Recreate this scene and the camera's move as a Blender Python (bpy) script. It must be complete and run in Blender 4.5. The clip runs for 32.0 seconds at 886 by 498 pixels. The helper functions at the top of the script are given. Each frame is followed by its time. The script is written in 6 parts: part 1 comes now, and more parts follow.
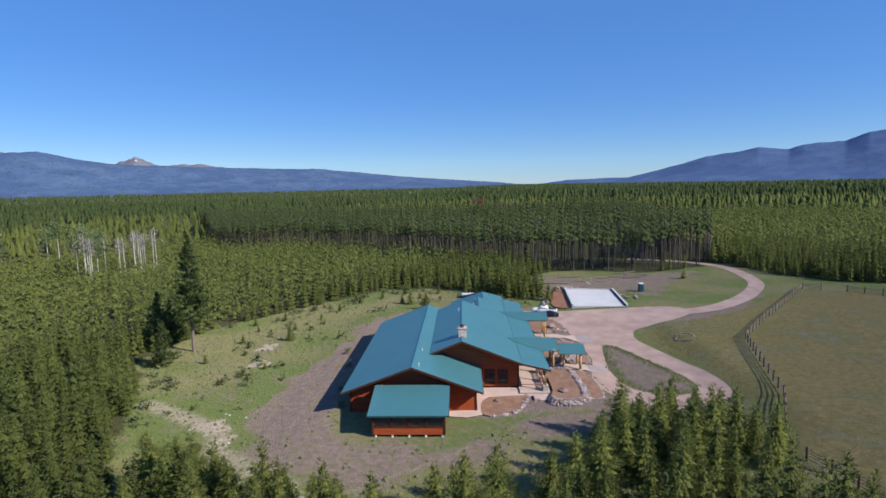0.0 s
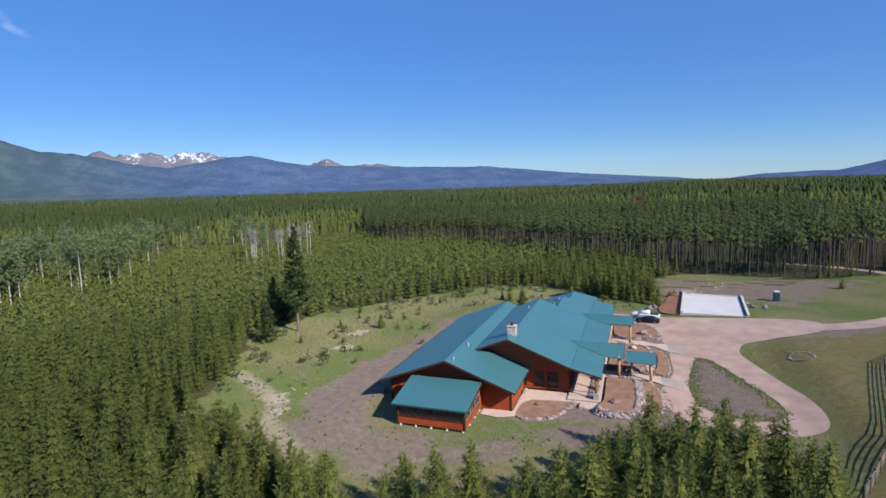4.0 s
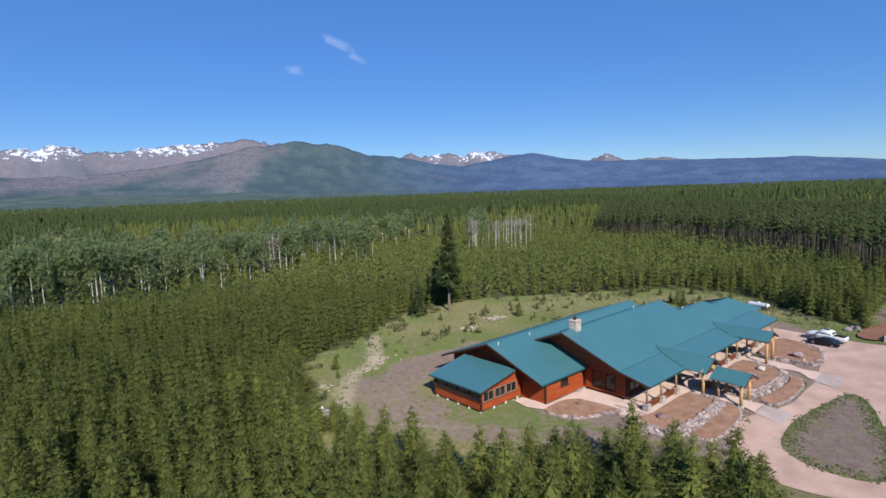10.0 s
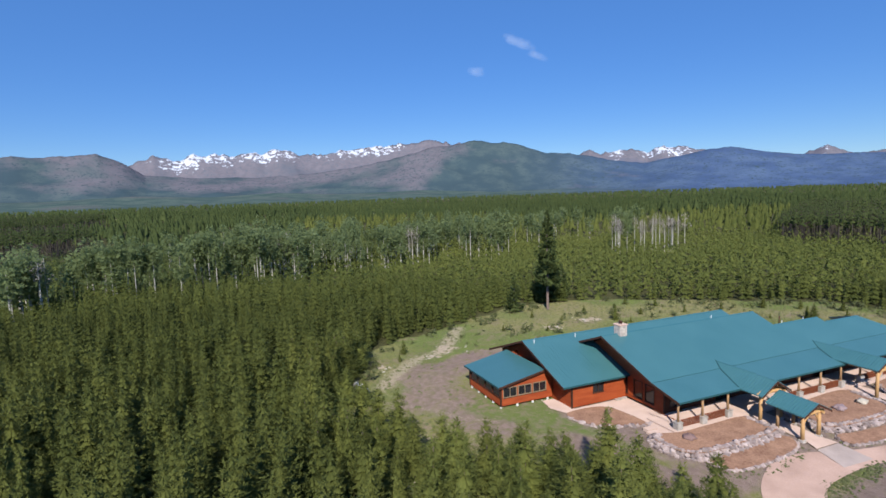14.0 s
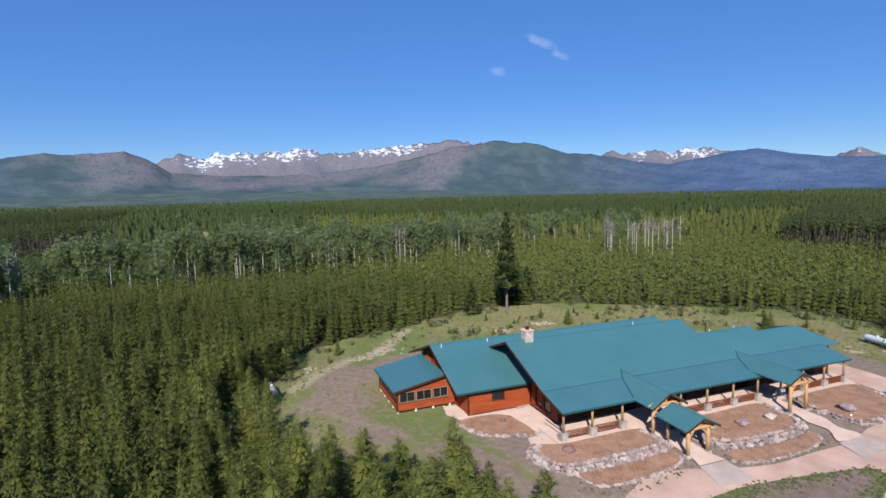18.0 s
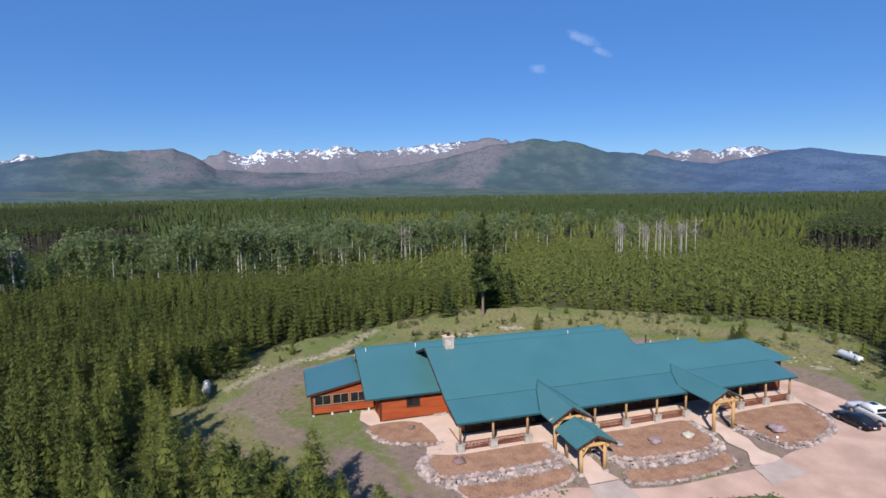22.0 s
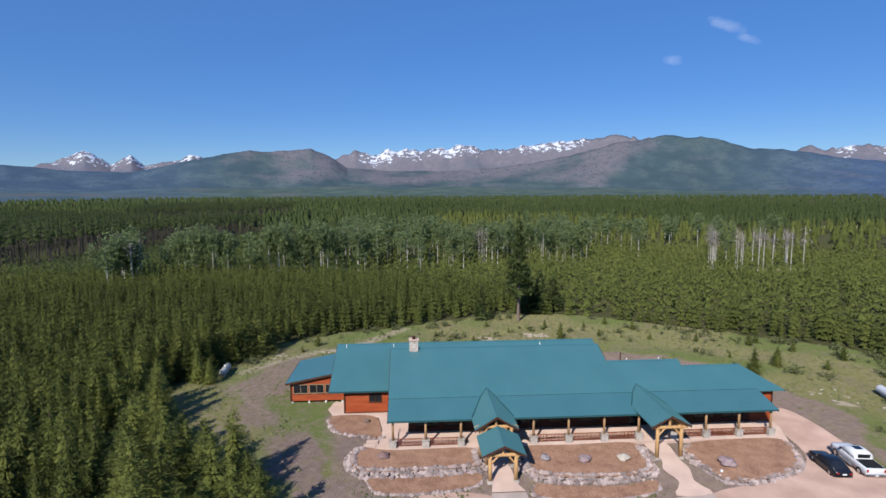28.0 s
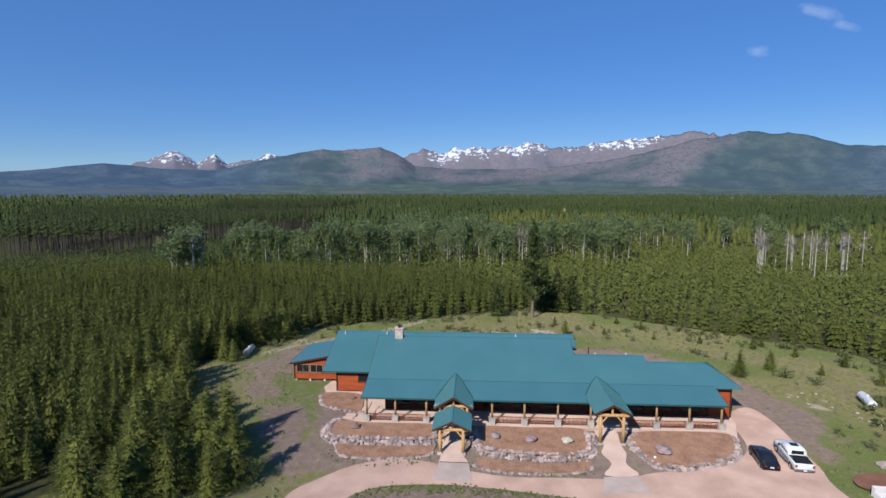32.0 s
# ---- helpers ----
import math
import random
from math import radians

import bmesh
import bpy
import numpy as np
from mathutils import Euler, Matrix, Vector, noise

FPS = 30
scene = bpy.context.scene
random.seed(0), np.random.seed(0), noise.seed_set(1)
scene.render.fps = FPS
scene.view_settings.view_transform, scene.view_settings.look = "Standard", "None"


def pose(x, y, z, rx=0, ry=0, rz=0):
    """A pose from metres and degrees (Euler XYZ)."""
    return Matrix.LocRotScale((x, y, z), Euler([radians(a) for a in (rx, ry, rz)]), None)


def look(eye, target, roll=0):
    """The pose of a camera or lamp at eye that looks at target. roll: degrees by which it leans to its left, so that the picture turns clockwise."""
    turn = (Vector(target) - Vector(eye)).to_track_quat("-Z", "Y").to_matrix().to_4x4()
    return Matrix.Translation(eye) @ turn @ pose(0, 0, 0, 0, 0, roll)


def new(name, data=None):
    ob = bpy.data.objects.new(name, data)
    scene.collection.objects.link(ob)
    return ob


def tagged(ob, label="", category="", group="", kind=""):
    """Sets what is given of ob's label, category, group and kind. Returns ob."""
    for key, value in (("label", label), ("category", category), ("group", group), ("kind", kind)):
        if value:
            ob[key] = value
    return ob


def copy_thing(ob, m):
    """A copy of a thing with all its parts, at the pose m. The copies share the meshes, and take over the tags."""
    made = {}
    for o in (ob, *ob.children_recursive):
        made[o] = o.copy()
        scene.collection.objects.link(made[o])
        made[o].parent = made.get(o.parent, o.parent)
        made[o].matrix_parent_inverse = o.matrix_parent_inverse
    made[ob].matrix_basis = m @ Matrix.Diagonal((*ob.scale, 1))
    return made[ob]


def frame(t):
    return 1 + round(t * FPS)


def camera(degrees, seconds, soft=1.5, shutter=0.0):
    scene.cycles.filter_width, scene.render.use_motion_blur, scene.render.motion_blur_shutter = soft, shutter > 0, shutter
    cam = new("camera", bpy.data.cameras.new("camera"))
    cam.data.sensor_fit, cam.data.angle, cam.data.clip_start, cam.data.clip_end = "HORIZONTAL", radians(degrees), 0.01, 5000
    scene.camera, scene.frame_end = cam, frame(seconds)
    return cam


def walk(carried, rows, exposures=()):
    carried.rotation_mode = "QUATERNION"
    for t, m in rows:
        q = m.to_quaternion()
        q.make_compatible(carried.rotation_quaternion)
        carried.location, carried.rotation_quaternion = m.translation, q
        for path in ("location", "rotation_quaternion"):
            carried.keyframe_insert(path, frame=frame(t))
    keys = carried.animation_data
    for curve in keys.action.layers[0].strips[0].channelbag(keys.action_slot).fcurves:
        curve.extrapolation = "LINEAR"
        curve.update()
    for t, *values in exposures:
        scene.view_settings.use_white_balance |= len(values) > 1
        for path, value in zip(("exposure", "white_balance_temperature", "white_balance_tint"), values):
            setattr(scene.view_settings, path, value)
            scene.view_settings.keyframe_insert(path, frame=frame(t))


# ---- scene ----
from mathutils import geometry

cam = camera(78.6, 32.0, soft=1.6)
# seconds, eye x y z, yaw to the left of +y, pitch, roll
PATH = [
    (0, -12.560, -78.156, 31.638, 2.178, -6.861, -1.067),
    (0.5, -10.632, -78.014, 31.687, 4.348, -6.887, -1.140),
    (1, -8.696, -77.741, 31.645, 6.715, -6.879, -1.220),
    (1.5, -6.577, -77.337, 31.659, 8.758, -6.899, -1.330),
    (2, -4.484, -76.872, 31.622, 10.632, -6.885, -1.376),
    (2.5, -2.368, -76.359, 31.512, 12.300, -6.906, -1.433),
    (3, -0.218, -75.826, 31.334, 14.489, -6.886, -1.505),
    (3.5, 2.068, -75.181, 31.091, 17.060, -6.849, -1.568),
    (4, 4.340, -74.519, 30.834, 19.731, -6.800, -1.610),
    (4.5, 6.573, -73.720, 30.621, 22.016, -6.717, -1.652),
    (6.5, 16.538, -69.676, 29.650, 29.586, -6.610, -1.887),
    (7, 18.919, -68.735, 29.564, 31.834, -6.619, -1.891),
    (7.5, 21.186, -67.709, 29.527, 34.202, -6.643, -1.869),
    (8, 23.422, -66.472, 29.462, 37.170, -6.594, -1.890),
    (8.5, 25.559, -65.147, 29.388, 40.591, -6.569, -1.933),
    (9, 27.620, -63.706, 29.276, 43.603, -6.504, -1.934),
    (9.5, 29.755, -62.352, 29.199, 46.466, -6.461, -1.942),
    (10, 31.960, -60.826, 28.968, 48.796, -6.351, -1.979),
    (10.5, 34.034, -59.136, 28.777, 50.688, -6.216, -2.017),
    (11, 35.779, -57.466, 28.565, 51.838, -6.134, -1.932),
    (11.5, 37.471, -55.636, 28.422, 53.860, -6.087, -1.941),
    (12, 38.970, -53.956, 28.301, 56.811, -6.109, -1.915),
    (12.5, 40.537, -51.984, 28.199, 61.372, -6.104, -1.938),
    (13, 41.617, -49.989, 28.154, 63.814, -6.066, -1.882),
    (13.5, 42.544, -47.820, 28.028, 66.033, -6.002, -1.858),
    (14, 43.405, -45.727, 27.873, 67.335, -5.958, -1.867),
    (14.5, 44.186, -43.724, 27.810, 68.033, -5.890, -1.838),
    (16.5, 46.676, -36.175, 27.355, 68.514, -5.712, -1.601),
    (17, 47.131, -34.429, 27.396, 68.581, -5.783, -1.515),
    (17.5, 47.467, -32.612, 27.461, 68.934, -5.849, -1.416),
    (18, 47.731, -30.805, 27.517, 69.612, -5.920, -1.309),
    (18.5, 47.946, -28.822, 27.626, 69.604, -5.981, -1.108),
    (19, 48.228, -26.986, 27.703, 69.376, -5.984, -1.002),
    (19.5, 48.564, -25.185, 27.731, 69.359, -5.962, -0.882),
    (20, 48.993, -23.476, 27.697, 70.460, -5.998, -0.829),
    (20.5, 49.515, -21.691, 27.669, 71.937, -6.008, -0.823),
    (21, 50.092, -19.901, 27.732, 72.864, -6.045, -0.824),
    (21.5, 50.745, -18.072, 27.780, 73.379, -6.029, -0.786),
    (22, 51.502, -16.341, 27.909, 73.649, -6.053, -0.772),
    (22.5, 52.254, -14.729, 28.071, 73.749, -6.033, -0.734),
    (23, 53.037, -13.186, 28.241, 73.885, -6.051, -0.703),
    (23.5, 53.806, -11.608, 28.414, 74.343, -6.016, -0.668),
    (24, 54.629, -10.080, 28.562, 75.362, -6.036, -0.622),
    (24.5, 55.403, -8.555, 28.692, 77.112, -6.069, -0.537),
    (25, 56.075, -6.940, 28.799, 79.293, -6.057, -0.478),
    (25.5, 56.563, -5.418, 28.892, 81.448, -6.036, -0.422),
    (27.5, 57.915, 1.125, 29.373, 86.220, -6.110, -0.288),
    (28, 58.453, 2.700, 29.500, 86.461, -6.123, -0.287),
    (28.5, 59.206, 4.166, 29.630, 86.676, -6.134, -0.295),
    (29, 60.196, 5.507, 29.694, 87.664, -6.183, -0.354),
    (29.5, 61.360, 6.827, 29.730, 90.052, -6.255, -0.465),
    (30, 62.623, 8.198, 29.852, 92.114, -6.326, -0.529),
    (30.5, 63.835, 9.598, 30.001, 94.311, -6.448, -0.586),
    (31, 64.763, 11.268, 30.114, 96.138, -6.479, -0.574),
    (31.5, 65.500, 13.118, 30.262, 95.650, -6.430, -0.328),
    (32, 66.003, 14.588, 30.331, 93.581, -6.317, 0.011),
]
walk(cam, [(t, pose(x, y, z, 90 + p, 0, w) @ pose(0, 0, 0, 0, 0, r)) for t, x, y, z, w, p, r in PATH], exposures=[(0, 0.17), (4, 0.12), (9, 0.03), (13, 0.05), (23, -0.02), (32, -0.11)])

# ---- light ----
SUN_EL, SUN_AZ = 35.0, 117.0  # degrees; azimuth clockwise from +y
world = bpy.data.worlds.new("sky")
scene.world = world
world.use_nodes = True
wn, wl = world.node_tree.nodes, world.node_tree.links
sky = wn.new("ShaderNodeTexSky")
sky.sky_type, sky.sun_disc = "NISHITA", False
sky.sun_elevation, sky.sun_rotation = radians(SUN_EL), radians(SUN_AZ)
sky.altitude, sky.air_density, sky.dust_density, sky.ozone_density = 1000, 1.0, 0.0, 3.5
tint = wn.new("ShaderNodeHueSaturation")
tint.inputs["Saturation"].default_value, tint.inputs["Value"].default_value = 1.32, 1.0
tint.inputs["Hue"].default_value = 0.515
wl.new(sky.outputs[0], tint.inputs["Color"])
haze = wn.new("ShaderNodeMix")
haze.data_type = "RGBA"
haze.inputs[0].default_value, haze.inputs[7].default_value = 0.5, (1.15, 2.8, 6.3, 1)
cool = wn.new("ShaderNodeMix")
cool.data_type, cool.blend_type = "RGBA", "MULTIPLY"
cool.inputs[0].default_value, cool.inputs[7].default_value = 1.0, (0.85, 0.965, 1.07, 1)
wl.new(tint.outputs[0], cool.inputs[6])
wl.new(cool.outputs[2], haze.inputs[6])
wl.new(haze.outputs[2], wn["Background"].inputs[0])
wn["Background"].inputs[1].default_value = 0.112
sun_data = bpy.data.lights.new("sun", "SUN")
sun_data.energy, sun_data.angle, sun_data.color = 5.1, radians(0.53), (1.0, 0.95, 0.88)
sun = new("sun", sun_data)
TO_SUN = Vector((math.sin(radians(SUN_AZ)) * math.cos(radians(SUN_EL)), math.cos(radians(SUN_AZ)) * math.cos(radians(SUN_EL)), math.sin(radians(SUN_EL))))
sun.matrix_world = look(TO_SUN * 100, (0, 0, 0))
scene.view_settings.exposure = 0.0

# ---- materials ----


def mat(name, c1, c2, scale=1.0, rough=0.8, metal=0.0, bump=0.0, bscale=20.0, rnd=0.0, spec=0.3, fine=0.35, stretch=(1, 1, 1), attr="", leaf=0.0, dusty=0.0):
    """Two colours mixed by coarse and fine noise in metres, with relief; rnd: how far single objects differ in brightness."""
    m = bpy.data.materials.new(name)
    m.use_nodes = True
    n, l = m.node_tree.nodes, m.node_tree.links
    b = n["Principled BSDF"]
    geo = n.new("ShaderNodeNewGeometry")
    mp = n.new("ShaderNodeMapping")
    mp.inputs["Scale"].default_value = stretch
    l.new(geo.outputs["Position"], mp.inputs[0])
    big, small = n.new("ShaderNodeTexNoise"), n.new("ShaderNodeTexNoise")
    big.inputs["Scale"].default_value, small.inputs["Scale"].default_value = scale, bscale
    big.inputs["Detail"].default_value, small.inputs["Detail"].default_value = 4, 3
    for t in (big, small):
        l.new(mp.outputs[0], t.inputs[0])
    mx = n.new("ShaderNodeMath")
    mx.operation = "MULTIPLY_ADD"
    mx.inputs[1].default_value = fine
    l.new(small.outputs[0], mx.inputs[0])
    l.new(big.outputs[0], mx.inputs[2])
    ramp = n.new("ShaderNodeMapRange")
    ramp.inputs["From Min"].default_value, ramp.inputs["From Max"].default_value = 0.3 + fine * 0.4, 0.7 + fine * 0.6
    l.new(mx.outputs[0], ramp.inputs[0])
    fac = ramp.outputs[0]
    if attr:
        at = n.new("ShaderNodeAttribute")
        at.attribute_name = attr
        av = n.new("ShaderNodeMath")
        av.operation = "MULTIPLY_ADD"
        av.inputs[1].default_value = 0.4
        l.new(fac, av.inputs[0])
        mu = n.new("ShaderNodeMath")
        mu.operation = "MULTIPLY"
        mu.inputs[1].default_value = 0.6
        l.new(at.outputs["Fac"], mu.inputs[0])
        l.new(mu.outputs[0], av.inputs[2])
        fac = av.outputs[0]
    mix = n.new("ShaderNodeMix")
    mix.data_type = "RGBA"
    l.new(fac, mix.inputs[0])
    mix.inputs[6].default_value, mix.inputs[7].default_value = (*c1, 1), (*c2, 1)
    col = mix.outputs[2]
    if rnd:
        oi = n.new("ShaderNodeObjectInfo")
        mr = n.new("ShaderNodeMapRange")
        mr.inputs["To Min"].default_value, mr.inputs["To Max"].default_value = 1 - rnd, 1 + rnd
        l.new(oi.outputs["Random"], mr.inputs[0])
        hs = n.new("ShaderNodeHueSaturation")
        l.new(mr.outputs[0], hs.inputs["Value"])
        l.new(col, hs.inputs["Color"])
        col = hs.outputs[0]
    l.new(col, b.inputs["Base Color"])
    b.inputs["Roughness"].default_value, b.inputs["Metallic"].default_value = rough, metal
    b.inputs["Specular IOR Level"].default_value, b.inputs["Diffuse Roughness"].default_value = spec, dusty
    if leaf:
        tr, ms = n.new("ShaderNodeBsdfTranslucent"), n.new("ShaderNodeMixShader")
        l.new(col, tr.inputs[0])
        ms.inputs[0].default_value = leaf
        l.new(b.outputs[0], ms.inputs[1])
        l.new(tr.outputs[0], ms.inputs[2])
        l.new(ms.outputs[0], n["Material Output"].inputs[0])
    if bump:
        bp = n.new("ShaderNodeBump")
        bp.inputs["Strength"].default_value, bp.inputs["Distance"].default_value = bump, 0.05
        l.new(small.outputs[0], bp.inputs["Height"])
        l.new(bp.outputs[0], b.inputs["Normal"])
    return m


M_ROOF = mat("teal painted metal roofing", (0.058, 0.174, 0.188), (0.070, 0.196, 0.210), 0.25, 0.40, 0.0, 0.04, 6, spec=0.75, fine=0.2)
M_RIB = mat("teal metal seam", (0.048, 0.165, 0.195), (0.06, 0.185, 0.215), 0.5, 0.45, spec=0.5)
M_FASCIA = mat("dark green fascia", (0.02, 0.075, 0.08), (0.03, 0.095, 0.10), 1.0, 0.6)
M_SIDING = mat("orange stained log siding", (0.285, 0.05, 0.014), (0.415, 0.09, 0.027), 1.2, 0.6, 0, 0.3, 12, stretch=(0.4, 0.4, 2.5))
# shade under the porch roof is put into this wall's board colour
M_SHADEWALL = mat("siding darkened for porch shade", (0.085, 0.026, 0.012), (0.14, 0.045, 0.02), 1.2, 0.65, 0, 0.3, 12, stretch=(0.4, 0.4, 2.5))
M_GREYWOOD = mat("grey bare twigs", (0.22, 0.19, 0.165), (0.36, 0.32, 0.28), 0.8, 0.9)
M_TRIM = mat("dark brown stained trim", (0.05, 0.02, 0.012), (0.09, 0.035, 0.02), 2.0, 0.6)
M_SOFFIT = mat("brown pine soffit", (0.16, 0.06, 0.025), (0.24, 0.10, 0.04), 1.5, 0.7)
M_LOG = mat("honey pine log", (0.48, 0.265, 0.11), (0.64, 0.40, 0.18), 1.5, 0.6, 0, 0.4, 9, stretch=(2, 2, 0.5), rnd=0.08)
M_POST = mat("weathered log", (0.33, 0.19, 0.095), (0.47, 0.29, 0.15), 1.5, 0.7, 0, 0.4, 9, stretch=(2, 2, 0.5), rnd=0.1)
M_TAN = mat("tan window trim", (0.26, 0.18, 0.11), (0.34, 0.25, 0.16), 2.0, 0.6)
M_WEED = mat("green weeds", (0.09, 0.108, 0.04), (0.18, 0.19, 0.078), 0.8, 0.9, 0, 0, 8, attr="tone", leaf=0.2)
M_RAIL = mat("red brown railing", (0.17, 0.05, 0.022), (0.27, 0.085, 0.04), 2.0, 0.6)
M_STONE = mat("grey purple field stone", (0.208, 0.153, 0.142), (0.452, 0.374, 0.350), 1.6, 0.85, 0, 0.6, 7, rnd=0.35, dusty=1.0)
M_PIER = mat("pale stacked stone", (0.36, 0.31, 0.27), (0.56, 0.50, 0.44), 3.0, 0.85, 0, 0.6, 9, rnd=0.15)
M_CONC = mat("pinkish concrete paving", (0.440, 0.320, 0.264), (0.544, 0.408, 0.344), 0.5, 0.85, 0, 0.15, 15, dusty=1.0)
M_PAD = mat("pale grey concrete slab", (0.492, 0.463, 0.455), (0.590, 0.562, 0.549), 0.25, 0.85, 0, 0.1, 12, dusty=1.0)
M_MULCH = mat("red brown bark mulch", (0.170, 0.090, 0.058), (0.325, 0.192, 0.128), 0.8, 0.95, 0, 0.8, 5, fine=1.1, dusty=1.0)
M_GRAVEL = mat("pinkish gravel", (0.319, 0.213, 0.170), (0.486, 0.338, 0.277), 0.3, 0.95, 0, 0.5, 9, fine=0.5, dusty=1.0)
M_GLASS = mat("dark window glass", (0.012, 0.013, 0.015), (0.025, 0.026, 0.03), 1.0, 0.06, spec=0.8)
M_WHITE = mat("white paint", (0.70, 0.70, 0.69), (0.82, 0.81, 0.79), 1.0, 0.35, rnd=0.03)
M_BLACK = mat("black car paint", (0.010, 0.011, 0.014), (0.016, 0.017, 0.021), 1.0, 0.18, spec=0.6)
M_RUBBER = mat("black rubber", (0.012, 0.012, 0.012), (0.025, 0.024, 0.023), 4.0, 0.85)
M_CHROME = mat("chrome", (0.55, 0.55, 0.56), (0.65, 0.65, 0.66), 2.0, 0.2, 0.9)
M_LAMPRED = mat("red lens", (0.35, 0.01, 0.008), (0.45, 0.02, 0.012), 4.0, 0.25)
M_BARK = mat("grey brown bark", (0.13, 0.095, 0.075), (0.26, 0.20, 0.165), 3.0, 0.95, 0, 0.5, 14, stretch=(1, 1, 0.3))
# grey trunks, darkened in colour to stand in for shade under the crowns
M_TRUNK = mat("shade darkened pine trunk", (0.052, 0.043, 0.037), (0.112, 0.094, 0.080), 1.5, 0.95)
M_ASPENBARK = mat("white aspen bark", (0.34, 0.32, 0.28), (0.60, 0.57, 0.51), 1.2, 0.85)
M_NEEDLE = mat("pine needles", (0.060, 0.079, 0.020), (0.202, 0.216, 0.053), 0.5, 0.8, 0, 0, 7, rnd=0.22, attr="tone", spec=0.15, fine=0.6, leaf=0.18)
M_DARKPINE = mat("mature pine needles", (0.05, 0.076, 0.025), (0.135, 0.165, 0.053), 0.3, 0.85, 0, 0, 4, rnd=0.1, attr="tone", spec=0.2, leaf=0.35)
M_ASPEN = mat("aspen leaves", (0.17, 0.225, 0.095), (0.30, 0.36, 0.16), 0.35, 0.8, 0, 0, 4, rnd=0.1, attr="tone", spec=0.1, leaf=0.5)
M_GRASS = mat("dry meadow grass", (0.115, 0.13, 0.05), (0.21, 0.205, 0.09), 0.5, 0.95, 0, 0, 8, attr="tone")
M_FENCE = mat("weathered fence wood", (0.13, 0.10, 0.075), (0.24, 0.19, 0.15), 3.0, 0.9, 0, 0.3, 12, rnd=0.2)
M_FENCEPOST = mat("dark treated fence post", (0.05, 0.036, 0.027), (0.10, 0.075, 0.058), 3.0, 0.9, 0, 0.3, 12, rnd=0.2)

# ---- mesh helpers ----


def obj(name, vf, material, parent=None, label="", smooth=False):
    me = bpy.data.meshes.new(name)
    me.from_pydata([tuple(v) for v in vf[0]], [], [tuple(f) for f in vf[1]])
    me.materials.append(material)
    if smooth:
        me.polygons.foreach_set("use_smooth", [True] * len(me.polygons))
    ob = new(name, me)
    if parent:
        ob.parent = parent
    if label:
        tagged(ob, label)
    return ob


def share(name, ob, m, parent):
    """Another object on the mesh of ob."""
    o = new(name, ob.data)
    o.parent = parent
    o.matrix_basis = m
    return o


def thing(name, label, category, group="", kind=""):
    return tagged(new(name), label, category, group, kind)


def join(*parts):
    vs, fs = [], []
    for v, f in parts:
        k = len(vs)
        vs += [tuple(p) for p in v]
        fs += [tuple(i + k for i in q) for q in f]
    return vs, fs


def box(x0, x1, y0, y1, z0, z1):
    v = [(x, y, z) for z in (z0, z1) for x, y in ((x0, y0), (x1, y0), (x1, y1), (x0, y1))]
    return v, [(3, 2, 1, 0), (4, 5, 6, 7), (0, 1, 5, 4), (1, 2, 6, 5), (2, 3, 7, 6), (3, 0, 4, 7)]


def bevbox(x0, x1, y0, y1, z0, z1, b=0.05):
    """A box with its edges cut off."""
    bm = bmesh.new()
    v, f = box(x0, x1, y0, y1, z0, z1)
    vv = [bm.verts.new(p) for p in v]
    for q in f:
        bm.faces.new([vv[i] for i in q])
    bmesh.ops.bevel(bm, geom=bm.edges[:], offset=b, segments=2, affect="EDGES")
    bm.verts.index_update()
    out = [tuple(p.co) for p in bm.verts], [tuple(p.index for p in q.verts) for q in bm.faces]
    bm.free()
    return out


def slab(top, th):
    """A polygon given by its upper corners, thickened straight down."""
    n = len(top)
    v = [tuple(p) for p in top] + [(p[0], p[1], p[2] - th) for p in top]
    nz = sum((top[i][0] * top[(i + 1) % n][1] - top[(i + 1) % n][0] * top[i][1]) for i in range(n))
    f = [tuple(range(n)), tuple(range(2 * n - 1, n - 1, -1))] + [(i, i + n, (i + 1) % n + n, (i + 1) % n) for i in range(n)]
    return v, (f if nz > 0 else [q[::-1] for q in f])


def tube(p0, p1, r0, r1=None, n=10, caps=True):
    p0, p1 = Vector(p0), Vector(p1)
    r1 = r0 if r1 is None else r1
    q = (p1 - p0).to_track_quat("Z", "Y").to_matrix()
    v = []
    for p, r in ((p0, r0), (p1, r1)):
        v += [tuple(p + q @ Vector((r * math.cos(a), r * math.sin(a), 0))) for a in (2 * math.pi * i / n for i in range(n))]
    f = [(i, (i + 1) % n, (i + 1) % n + n, i + n) for i in range(n)]
    if caps:
        f += [tuple(range(n - 1, -1, -1)), tuple(range(n, 2 * n))]
    return v, f


def prism(profile, axis, a, b):
    """A closed 2D profile drawn out along an axis: 'x' takes (y, z), 'y' takes (x, z)."""
    n = len(profile)
    put = (lambda u, w, s: (s, u, w)) if axis == "x" else (lambda u, w, s: (u, s, w))
    v = [put(u, w, a) for u, w in profile] + [put(u, w, b) for u, w in profile]
    return v, [tuple(range(n)), tuple(range(2 * n - 1, n - 1, -1))] + [(i, i + n, (i + 1) % n + n, (i + 1) % n) for i in range(n)]


